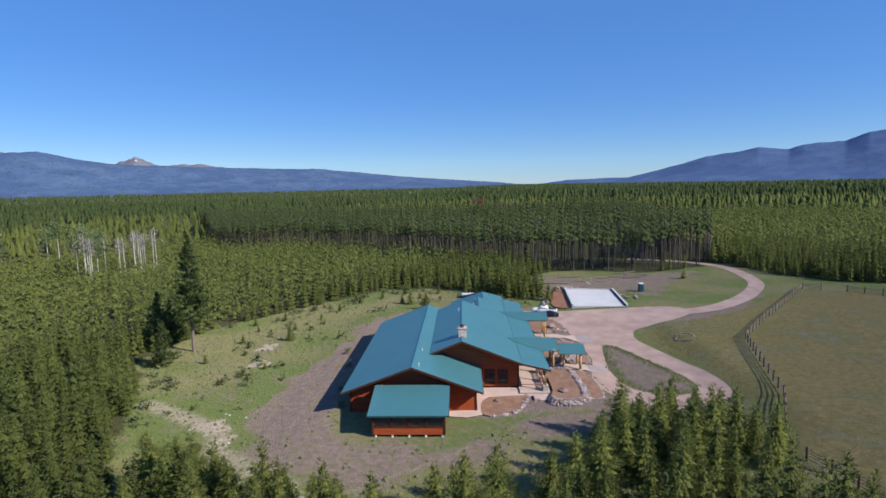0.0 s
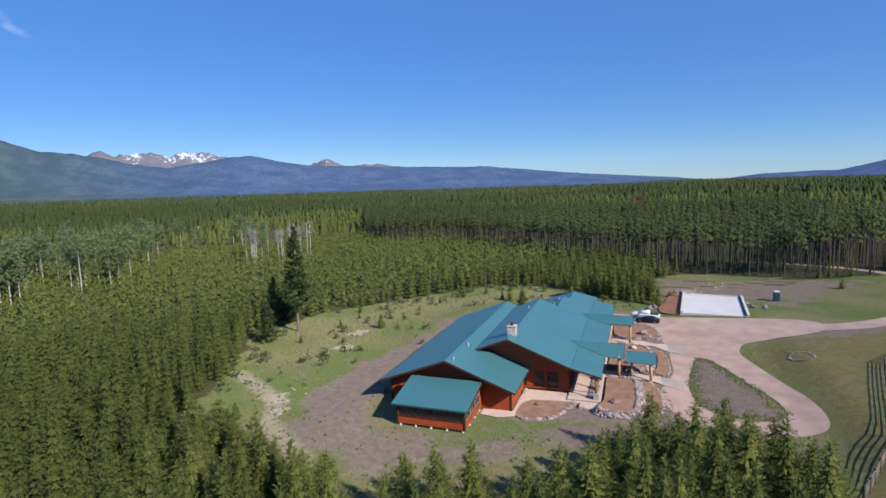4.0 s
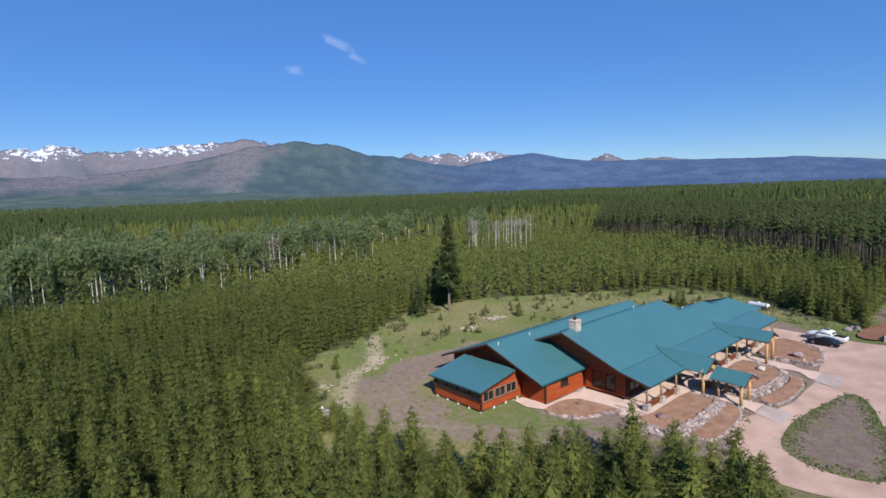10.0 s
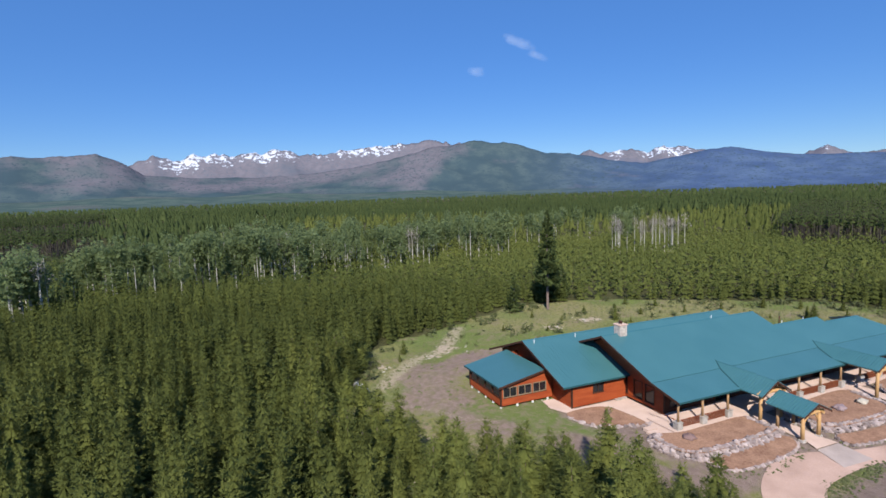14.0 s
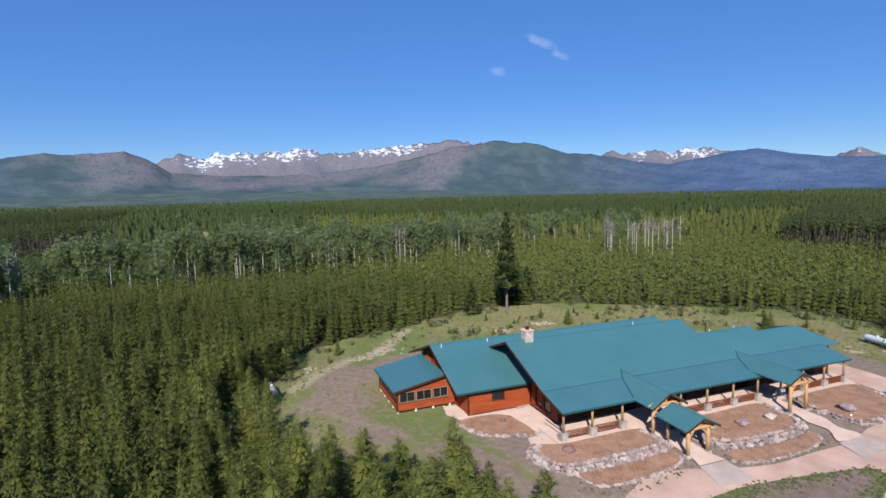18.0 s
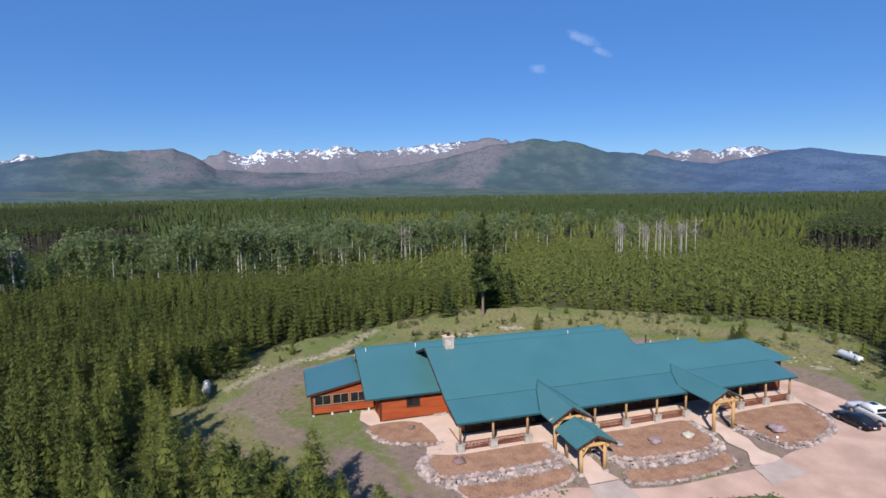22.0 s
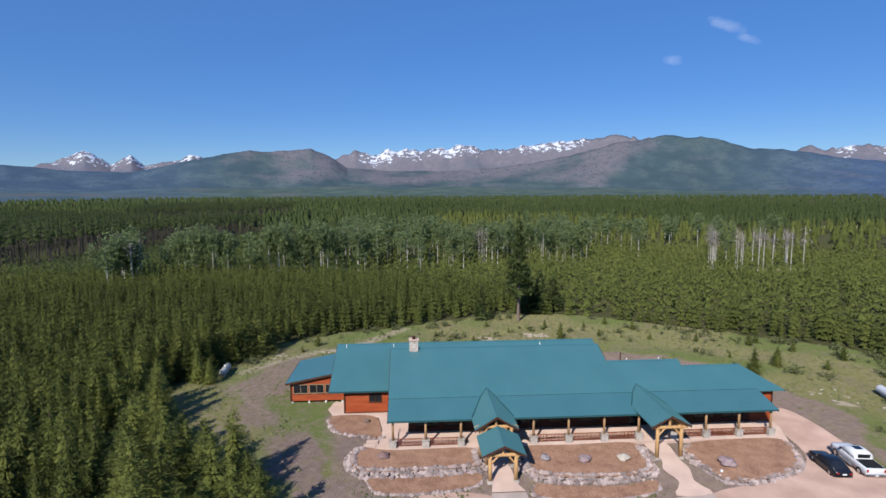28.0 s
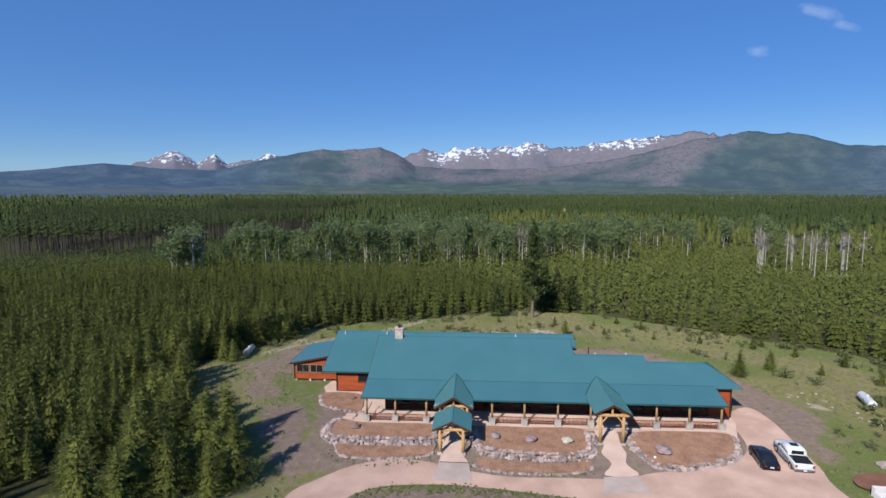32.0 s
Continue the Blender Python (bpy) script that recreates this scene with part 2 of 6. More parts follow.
def lump(r, seed, n=2, rough=0.25, flat=0.75):
    """An uneven boulder, sitting on z = 0."""
    bm = bmesh.new()
    bmesh.ops.create_icosphere(bm, subdivisions=n, radius=r)
    for v in bm.verts:
        k = 1 + rough * noise.noise(v.co / r * 1.3 + Vector((seed * 7.1, 0, 0)))
        v.co = Vector((v.co.x * k, v.co.y * k, (v.co.z * k) * flat + r * flat * 0.75))
    bm.verts.index_update()
    out = [tuple(p.co) for p in bm.verts], [tuple(p.index for p in q.verts) for q in bm.faces]
    bm.free()
    return out


# ---- the lie of the land ----


def gz(x, y):
    """Height of the ground, for numbers and arrays."""
    x, y = np.asarray(x, float), np.asarray(y, float)
    r = np.hypot(x, y)
    far = np.clip((r - 90) / 300, 0, 1)
    dx, dy = np.maximum(np.maximum(-31 - x, x - 3), 0), np.maximum(np.maximum(-16 - y, y - 50), 0)
    k = np.clip(1 - np.hypot(dx, dy) / 12, 0, 1)
    k = k * k * (3 - 2 * k)
    return 0.22 * k + (1 - k) * slope(x, y, r, far) - 1.35 * dish(x, y)


def dish(x, y):
    """The shallow hollow before the front beds in which the drive loops."""
    def s(a, b, v):
        t = np.clip((v - a) / (b - a), 0, 1)
        return t * t * (3 - 2 * t)
    return s(4.5, 13, x) * s(32, 25, x) * s(-22, -8, y) * s(46, 26, y)


def slope(x, y, r, far):
    """The natural fall of the land, before the lodge was levelled in."""
    return 0.35 + 6 * np.tanh(0.033 * x / 6) + 0.10 * np.sin(x * 0.11 + 1) * np.sin(y * 0.09) * np.clip((r - 25) / 40, 0, 1) + far * (1.5 * np.sin(x * 0.013 + 2) * np.sin(y * 0.011 + 1) + 1.0 * np.sin(x * 0.004) * np.cos(y * 0.005))


def g(x, y):
    return float(gz(x, y))


def inside(poly, x, y):
    """Signed distance to a closed polygon, negative inside, for arrays."""
    x, y = np.asarray(x, float), np.asarray(y, float)
    d, w = np.full(x.shape, 1e9), np.zeros(x.shape, bool)
    for (ax, ay), (bx, by) in zip(poly, poly[1:] + poly[:1]):
        ex, ey = bx - ax, by - ay
        t = np.clip(((x - ax) * ex + (y - ay) * ey) / (ex * ex + ey * ey), 0, 1)
        d = np.minimum(d, np.hypot(x - ax - t * ex, y - ay - t * ey))
        if ay != by:
            w ^= ((ay > y) != (by > y)) & (x < ex * (y - ay) / ey + ax)
    return np.where(w, -d, d)


def along(line, x, y):
    """Distance to an open line, for arrays."""
    d = np.full(np.shape(x), 1e9)
    for (ax, ay), (bx, by) in zip(line, line[1:]):
        ex, ey = bx - ax, by - ay
        t = np.clip(((x - ax) * ex + (y - ay) * ey) / (ex * ex + ey * ey), 0, 1)
        d = np.minimum(d, np.hypot(x - ax - t * ex, y - ay - t * ey))
    return d


def curve(pts, closed=False, k=6):
    """A smooth line through points of the plan."""
    n, out = len(pts), []
    for i in range(n if closed else n - 1):
        p = [Vector(pts[(i + j) % n] if closed else pts[min(max(i + j, 0), n - 1)]) for j in (-1, 0, 1, 2)]
        for s in range(k):
            t = s / k
            q = 0.5 * (2 * p[1] + (p[2] - p[0]) * t + (2 * p[0] - 5 * p[1] + 4 * p[2] - p[3]) * t * t + (3 * p[1] - p[0] - 3 * p[2] + p[3]) * t ** 3)
            out.append((q.x, q.y))
    return out if closed else out + [tuple(pts[-1])]


CLEARING = curve([(-27, -31.8), (-38, -30.6), (-50, -23), (-59, -11), (-66, 7), (-75, 22), (-74, 38), (-69, 49), (-58, 63), (-46, 75), (-38, 84), (-28, 86), (-15, 80), (-6, 70), (2, 64), (9, 66), (8, 85), (14, 103), (29, 104), (44, 97), (63, 101), (71, 106), (75.5, 103), (78, 95), (80.5, 85), (84.5, 79), (89, 70), (100, 64), (118, 56), (160, 46), (260, 40), (260, -160), (60, -160), (29, -60), (24, -36), (19, -25), (11, -24), (5, -26), (-2, -30), (-10, -31.5), (-18, -32)], True, 3)
FENCE = [(34, -60), (26.7, -29.5), (24.2, -21.4), (24.3, -18.2), (28, -11.1), (31.8, -4), (34.5, 4.8), (37.2, 13.5), (40.3, 23), (49.4, 34.2), (75.4, 63.8), (78.5, 61)]
FENCE_FAR = [(83.3, 58.7), (92, 47), (110, 38), (150, 25)]
ROAD = [(26, 44), (34, 44.2), (42, 46), (48.5, 49.5), (57, 57), (64, 65.5), (69, 74), (71.6, 84), (73, 94), (73, 101), (71, 108), (64, 118), (50, 128)]
ISLAND = curve([(12.6, 6.5), (12.2, 11.5), (12.6, 16), (13.2, 20), (14.4, 25.5), (15.4, 26.3), (16.6, 25.2), (18.4, 21.5), (20.6, 15), (22.5, 10), (23.3, 6), (23.2, 3.2), (21.4, 1.2), (18.4, 0.9), (15.6, 1.7), (13.6, 3.8)], True, 4)
YARD = curve([(8.6, 2.8), (8.0, 5), (8.3, 9), (9.2, 12), (10.4, 18), (10.3, 24), (10.3, 30), (9.4, 34), (8.9, 39), (7.2, 43.2), (3.4, 46.4), (-3, 47.6), (-7, 49.4), (-8.6, 52.4), (-4.5, 53.2), (2, 52.6), (8, 51.8), (12.5, 50.6), (20, 50.6), (27, 50.6), (33, 50.5), (38, 49), (39, 44), (33, 38.5), (27.5, 36.4), (23.6, 34.6), (22.0, 31), (22.3, 27.5), (23.6, 22.5), (25.8, 14.5), (27.1, 9), (27.5, 3.5), (26.8, 0), (25, -1.7), (22.5, -3.1), (18.5, -4.3), (15.5, -4.4), (13.3, -3.4), (11.3, -1.6), (9.8, 0.3)], True, 4)


def coords(lo, hi, step, out, grow=1.16):
    """Grid lines that stand close from lo to hi and ever wider out to +-out."""
    mid = list(np.arange(lo, hi + 0.01, step))
    s, a, b = step, [], []
    v, w = lo, hi
    while v > -out or w < out:
        s *= grow
        v, w = max(v - s, -out), min(w + s, out)
        if not a or a[-1] > -out:
            a.append(v)
        if not b or b[-1] < out:
            b.append(w)
    return np.array(a[::-1] + mid + b)


def sheet(name, xs, ys, zf, material, masks=None):
    """One grid sheet with masks as named values on its points."""
    X, Y = np.meshgrid(xs, ys)
    Z = zf(X, Y)
    n, m = len(xs), len(ys)
    me = bpy.data.meshes.new(name)
    idx = np.arange(n * m).reshape(m, n)
    quads = np.stack([idx[:-1, :-1], idx[:-1, 1:], idx[1:, 1:], idx[1:, :-1]], -1).reshape(-1, 4)
    raw(me, np.stack([X, Y, Z], -1).reshape(-1, 3), quads)
    for key, val in (masks(X, Y) if masks else {}).items():
        me.attributes.new(key, "FLOAT", "POINT").data.foreach_set("value", np.clip(val, 0, 1).astype(np.float32).ravel())
    me.polygons.foreach_set("use_smooth", np.ones(len(quads), bool))
    me.materials.append(material)
    return new(name, me)


def raw(me, verts, faces):
    """Fill a mesh from arrays of points and of faces with equally many corners."""
    k = faces.shape[1]
    me.vertices.add(len(verts))
    me.vertices.foreach_set("co", np.asarray(verts, np.float32).ravel())
    me.loops.add(faces.size)
    me.loops.foreach_set("vertex_index", faces.astype(np.int32).ravel())
    me.polygons.add(len(faces))
    me.polygons.foreach_set("loop_start", np.arange(0, faces.size, k, dtype=np.int32))
    me.update(calc_edges=True)


def smooth01(a, b, v):
    t = np.clip((v - a) / (b - a), 0, 1)
    return t * t * (3 - 2 * t)


def vnoise(x, y, s, seed=0):
    """Cheap smooth noise for arrays, about -1 to 1."""
    r = np.random.RandomState(seed)
    v = 0
    for k in range(6):
        a, f, p = r.uniform(0, 6.28), s * (0.6 + 0.35 * k), r.uniform(0, 6.28, 2)
        v = v + np.sin((x * np.cos(a) + y * np.sin(a)) * f + p[0] + 1.3 * np.sin((y * np.cos(a) - x * np.sin(a)) * f * 0.7 + p[1]))
    return v / 3.2


DIRT_BACK = curve([(-41, -14), (-43, 3), (-40, 19), (-35, 42), (-27, 52), (-20, 57), (-8, 60), (2, 57.5), (6, 53), (-10, 50.5), (-22, 44), (-27, 30), (-30, 10), (-31, -4), (-27, -14), (-17, -17), (-8, -14), (-3.5, -9.5), (2, -7), (8, -4), (12, -5), (8, -9), (-2, -14), (-12, -20), (-22, -24), (-33, -22)], True, 3)
PASTURE = [(40, 22), (76, 63), (150, 26), (260, 40), (260, -160), (60, -160), (26, -60), (26, -20), (33, 0)]


def glade(x, y):
    """Open meadows and cut patches in the far woods."""
    far = smooth01(190, 260, np.hypot(x - 20, y + 30))
    return far * smooth01(0.78, 0.9, vnoise(x, y, 0.016, 21))


def ground_masks(x, y):
    c = inside(CLEARING, x, y)
    n1, n2 = vnoise(x, y, 0.35, 1), vnoise(x, y, 0.11, 2)
    dirt = (1 - 0.3 * smooth01(-8, -14, y)) * smooth01(1.5, -1.5, inside(DIRT_BACK, x, y) + 2.0 * n1)
    dirt = np.maximum(dirt, 0.9 * smooth01(2.2, 0.5, inside(ISLAND, x, y) + 1.9 + 0.7 * n1))
    dirt = np.maximum(dirt, 0.85 * smooth01(1.0, -1.0, inside([(30, 35.5), (40, 38.5), (50, 45), (60, 55), (66, 63), (58, 57), (46, 46.5), (36, 41)], x, y) + 1.0 * n1))
    dirt = np.maximum(dirt, 0.7 * smooth01(1.0, -2.0, inside([(6, 66), (36, 66), (60, 92), (40, 98), (12, 95)], x, y) + 5 * n1))
    dirt = np.maximum(dirt, 0.92 * smooth01(1.0, -1.0, inside([(-12, -9), (0, -6), (11, -5), (11, 46), (-1, 48), (-13, 2)], x, y) + 1.0 * n1))
    dirt = np.maximum(dirt, 0.3 * smooth01(2.0, -2.0, inside([(-34, -26), (-10, -27), (4, -20), (22, -20), (24, -8), (12, -3), (-10, -3), (-30, 0)], x, y) + 2.0 * n1))
    past = smooth01(1.0, -1.0, inside(PASTURE, x, y))
    past = np.maximum(past, 0.8 * smooth01(1.0, -1.0, inside([(23, -25), (28, -4), (28.5, 8), (24.5, 24), (23.5, 32), (31, 41), (48, 44), (62, 56), (75, 63), (40, 22), (33, 0), (26, -20)], x, y) + n1))
    pale = np.zeros(np.shape(x))
    for px, py, r in ((-50.5, 18.5, 2.6), (-53, 29, 3.4), (-40, -21.5, 2.6), (-47, -7, 3.4), (-44, -12, 2.2), (-12, 63, 3.0), (18, 80, 3)):
        pale = np.maximum(pale, smooth01(1.15, 0.5, np.hypot(x - px, (y - py) * 1.2) / r + 0.35 + 0.8 * vnoise(x, y, 0.9, 8)))
    edge_line = [(-62, 1), (-54, -4), (-46, -9), (-44, -15), (-38, -20), (-32, -24.5), (-26, -26), (-20, -22), (-14.5, -19), (-12.3, -16)]
    pale = np.maximum(pale, np.where(x < -30, 0.56, 0.42) * smooth01(1.0, 0.2, along(edge_line, x, y) / np.where(x < -30, 3.6, 1.3)))
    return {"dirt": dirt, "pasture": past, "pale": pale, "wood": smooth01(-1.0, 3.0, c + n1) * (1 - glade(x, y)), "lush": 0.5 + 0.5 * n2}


def ground_material():
    m = bpy.data.materials.new("meadow ground")
    m.use_nodes = True
    n, l = m.node_tree.nodes, m.node_tree.links
    b = n["Principled BSDF"]
    geo = n.new("ShaderNodeNewGeometry")

    def tex(scale, detail=4, rough=0.6):
        t = n.new("ShaderNodeTexNoise")
        t.inputs["Scale"].default_value, t.inputs["Detail"].default_value, t.inputs["Roughness"].default_value = scale, detail, rough
        l.new(geo.outputs["Position"], t.inputs[0])
        return t.outputs[0]

    def attr(name):
        a = n.new("ShaderNodeAttribute")
        a.attribute_name = name
        return a.outputs["Fac"]

    def span(v, lo, hi):
        r = n.new("ShaderNodeMapRange")
        r.inputs["From Min"].default_value, r.inputs["From Max"].default_value = lo, hi
        l.new(v, r.inputs[0])
        return r.outputs[0]

    def mix(f, a, c):
        x = n.new("ShaderNodeMix")
        x.data_type = "RGBA"
        l.new(f, x.inputs[0])
        for i, v in ((6, a), (7, c)):
            if isinstance(v, tuple):
                x.inputs[i].default_value = (*v, 1)
            else:
                l.new(v, x.inputs[i])
        return x.outputs[2]

    def edge(mask, tx, lo=0.35, hi=0.65):
        """A mask whose edge is broken up by a texture."""
        s = n.new("ShaderNodeMath")
        s.operation = "MULTIPLY_ADD"
        s.inputs[1].default_value = 0.9
        l.new(tx, s.inputs[0])
        t = n.new("ShaderNodeMath")
        t.operation = "SUBTRACT"
        l.new(mask, t.inputs[0])
        t.inputs[1].default_value = 0.45
        l.new(t.outputs[0], s.inputs[2])
        return span(s.outputs[0], lo, hi)

    fine, mid, big = tex(9, 5), tex(1.1, 5), tex(0.16, 4)
    grass = mix(span(fine, 0.3, 0.7), (0.129, 0.141, 0.043), (0.220, 0.213, 0.080))
    grass = mix(span(mid, 0.42, 0.70), grass, (0.266, 0.217, 0.133))
    lush = mix(span(fine, 0.3, 0.7), (0.091, 0.128, 0.033), (0.163, 0.194, 0.061))
    col = mix(edge(attr("lush"), mid), grass, lush)
    past = mix(span(mid, 0.35, 0.7), (0.158, 0.128, 0.050), (0.245, 0.192, 0.080))
    past = mix(span(big, 0.48, 0.66), past, (0.138, 0.146, 0.048))
    col = mix(attr("pasture"), col, past)
    soil = mix(span(mid, 0.3, 0.7), (0.172, 0.124, 0.106), (0.262, 0.195, 0.164))
    soil = mix(span(fine, 0.55, 0.8), soil, (0.319, 0.258, 0.213))
    col = mix(span(big, 0.5, 0.64), col, mix(span(mid, 0.4, 0.6), col, (0.205, 0.163, 0.110)))
    col = mix(edge(attr("dirt"), mid, 0.22, 0.72), col, mix(span(tex(0.5, 5), 0.5, 0.68), soil, mix(span(fine, 0.4, 0.6), soil, grass)))
    col = mix(edge(attr("pale"), fine), col, mix(span(fine, 0.3, 0.7), (0.274, 0.213, 0.144), (0.456, 0.388, 0.304)))
    speck = tex(3.2, 6, 0.75)
    col = mix(span(speck, 0.58, 0.70), col, (0.095, 0.099, 0.042))
    col = mix(span(tex(2.3, 6, 0.7), 0.60, 0.70), col, (0.319, 0.274, 0.198))
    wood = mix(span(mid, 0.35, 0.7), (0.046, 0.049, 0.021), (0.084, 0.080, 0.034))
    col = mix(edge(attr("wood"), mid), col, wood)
    l.new(col, b.inputs["Base Color"])
    b.inputs["Roughness"].default_value, b.inputs["Specular IOR Level"].default_value, b.inputs["Diffuse Roughness"].default_value = 0.95, 0.1, 1.0
    bp = n.new("ShaderNodeBump")
    bp.inputs["Strength"].default_value, bp.inputs["Distance"].default_value = 0.9, 0.2
    l.new(fine, bp.inputs["Height"])
    l.new(bp.outputs[0], b.inputs["Normal"])
    return m


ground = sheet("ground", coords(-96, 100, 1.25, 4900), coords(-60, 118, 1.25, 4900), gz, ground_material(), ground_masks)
tagged(ground, "dry grassy meadow with bare reddish soil and forest floor", "ground", kind="structure")


def flat(name, outline, lift, material, label, kind="structure", hole=None, step=2.0):
    """A thin layer over a plan outline, following the ground a little above it."""
    from_poly = [Vector(p) for p in outline]
    n = len(from_poly)
    edges = [(i, (i + 1) % n) for i in range(n)]
    if hole:
        k = len(from_poly)
        from_poly += [Vector(p) for p in hole]
        edges += [(k + i, k + (i + 1) % len(hole)) for i in range(len(hole))]
    xs, ys = [p[0] for p in outline], [p[1] for p in outline]
    X, Y = np.meshgrid(np.arange(min(xs), max(xs), step), np.arange(min(ys), max(ys), step))
    keep = inside(list(outline), X, Y) < -0.5
    if hole:
        keep &= inside(list(hole), X, Y) > 0.5
    from_poly += [Vector((a, c)) for a, c in zip(X[keep], Y[keep])]
    v, _, f, *_ = geometry.delaunay_2d_cdt(from_poly, edges, [], 0, 1e-4)
    cx = np.array([[sum(v[i][j] for i in q) / len(q) for j in (0, 1)] for q in f])
    ok = inside(list(outline), cx[:, 0], cx[:, 1]) < 0
    if hole:
        ok &= inside(list(hole), cx[:, 0], cx[:, 1]) > 0
    tri = [tuple(q) for q, o in zip(f, ok) if o]
    up = []
    for q in tri:
        a, c, d = v[q[0]], v[q[1]], v[q[2]]
        up.append(q if (c - a).cross(d - a) > 0 else q[::-1])
    top = [(p[0], p[1], g(p[0], p[1]) + lift) for p in v]
    ob = obj(name, (top, up), material, smooth=True)
    return tagged(ob, label, name.split("_")[-1], kind=kind)


def ribbon(line, w0, w1):
    """The outline of a band along a line."""
    pts = [Vector(p) for p in line]
    left, right = [], []
    for i, p in enumerate(pts):
        d = (pts[min(i + 1, len(pts) - 1)] - pts[max(i - 1, 0)]).normalized()
        s = Vector((-d.y, d.x)) * ((w0 + (w1 - w0) * i / (len(pts) - 1)) / 2)
        left.append(tuple(p + s)), right.append(tuple(p - s))
    return left + right[::-1]


flat("gravel_yard", YARD, 0.05, M_GRAVEL, "pinkish gravel yard and drive looping round an island", hole=ISLAND)
flat("gravel_road", ribbon(curve(ROAD, False, 6), 4.6, 3.2), 0.035, M_GRAVEL, "pinkish gravel road curving through the meadow")

# ---- the lodge ----
# x runs out of the front, y along it; all in metres
lodge = thing("lodge", "long log-sided lodge with teal metal roofs and a timber porch", "house")
FLOOR = 0.55
BREAK_X, BREAK_Z, SLOPE, PORCH = -4.0, 4.89, 0.391, 0.2375


def main_z(x):
    return BREAK_Z - PORCH * (x - BREAK_X) if x > BREAK_X else BREAK_Z + SLOPE * (BREAK_X - x)


def seams(p0, p1, q0, q1, step=0.61, h=0.035, w=0.05):
    """Raised seams between the lower line p0-p1 and the upper line q0-q1 of a roof plane."""
    p0, p1, q0, q1 = (Vector(p) for p in (p0, p1, q0, q1))
    n = max(2, round((p1 - p0).length / step))
    parts = []
    d = (p1 - p0).normalized() * w / 2
    for i in range(n + 1):
        a, b = p0.lerp(p1, i / n), q0.lerp(q1, i / n)
        if (a - b).length < 0.2:
            continue
        up = Vector((0, 0, h))
        low = Vector((0, 0, -0.01))
        v = [a - d + low, a + d + low, b + d + low, b - d + low, a - d + up, a + d + up, b + d + up, b - d + up]
        parts.append(([tuple(c) for c in v], [(4, 5, 6, 7), (0, 1, 5, 4), (1, 2, 6, 5), (2, 3, 7, 6), (3, 0, 4, 7)]))
    return join(*parts)


def roof(name, top, lower, upper, label="", th=0.16, rib=0.012):
    """A roof plane with its seams and a darker board along its lower edge."""
    ob = obj(name, slab(top, th), M_ROOF, lodge, label)
    obj("seams", seams(*lower, *upper, 0.61, rib, 0.03), M_ROOF, ob)
    (x0, y0, z0), (x1, y1, z1) = lower
    d = Vector((x1 - x0, y1 - y0, 0)).normalized()
    nrm = Vector((d.y, -d.x, 0))
    mid = (Vector(upper[0]) + Vector(upper[1]) - Vector(lower[0]) - Vector(lower[1]))
    if nrm.dot(mid) > 0:
        nrm = -nrm
    v = [(x0, y0, z0 + 0.02), (x1, y1, z1 + 0.02), (x1, y1, z1 - 0.18), (x0, y0, z0 - 0.18)]
    v = [tuple(Vector(p) + nrm * 0.003) for p in v] + [tuple(Vector(p) + nrm * 0.05) for p in v]
    obj("gutter_board", (v, [(0, 1, 2, 3), (7, 6, 5, 4), (0, 4, 5, 1), (1, 5, 6, 2), (2, 6, 7, 3), (3, 7, 4, 0)]), M_FASCIA, ob, "dark green eave board")
    return ob


def quad_roof(name, a, b, c, d, label=""):
    """a-b lower edge, d-c upper edge above them."""
    return roof(name, [a, b, c, d], (a, b), (d, c), label)


def barge(a, b, parent=lodge, depth=0.28, w=0.06):
    """A board under a sloping roof edge from a to b."""
    a, b = Vector(a), Vector(b)
    d = (b - a)
    s = Vector((-d.y, d.x, 0)).normalized() * w / 2
    v = []
    for z in (0.0, -depth):
        v += [tuple(p + k * s + Vector((0, 0, z))) for p, k in ((a, 1), (a, -1), (b, -1), (b, 1))]
    return obj("barge_board", (v, [(0, 1, 2, 3), (7, 6, 5, 4), (0, 4, 5, 1), (1, 5, 6, 2), (2, 6, 7, 3), (3, 7, 4, 0)]), M_TRIM, parent)


RX, RZ = -13.0, main_z(-13.0)
# main block: y 0.2 to 28.4
quad_roof("porch_roof", (0.15, 0.0, main_z(0.15)), (0.15, 45.5, main_z(0.15)), (BREAK_X, 45.5, BREAK_Z), (BREAK_X, 0.0, BREAK_Z))
quad_roof("main_roof_front", (BREAK_X, 0.0, BREAK_Z + 0.004), (BREAK_X, 28.4, BREAK_Z + 0.004), (RX, 28.4, RZ), (RX, 0.0, RZ))
quad_roof("main_roof_back", (-20.5, 28.4, RZ - SLOPE * 7.5), (-20.5, 0.0, RZ - SLOPE * 7.5), (RX, 0.0, RZ), (RX, 28.4, RZ))
# lower ridges towards the far end
R2X, R2Z = -9.6, main_z(-9.6)
R3X, R3Z = -8.4, main_z(-8.4)
quad_roof("middle_roof_front", (BREAK_X, 28.402, BREAK_Z), (BREAK_X, 38.1, BREAK_Z), (R2X, 38.1, R2Z), (R2X, 28.402, R2Z))
quad_roof("middle_roof_back", (-18.5, 38.1, R2Z - SLOPE * 8.9), (-18.5, 28.402, R2Z - SLOPE * 8.9), (R2X, 28.402, R2Z), (R2X, 38.1, R2Z))
quad_roof("end_roof_front", (BREAK_X, 38.102, BREAK_Z), (BREAK_X, 45.5, BREAK_Z), (R3X, 45.8, R3Z), (R3X, 38.102, R3Z))
HIP = (-3.7, 48.9, main_z(-3.7) - 0.06)
hip = obj("hip_roof", slab([(BREAK_X + 0.02, 45.502, BREAK_Z - 0.02), (-3.7, 45.502, HIP[2]), HIP, (R3X, 45.802, R3Z)], 0.14), M_ROOF, lodge)
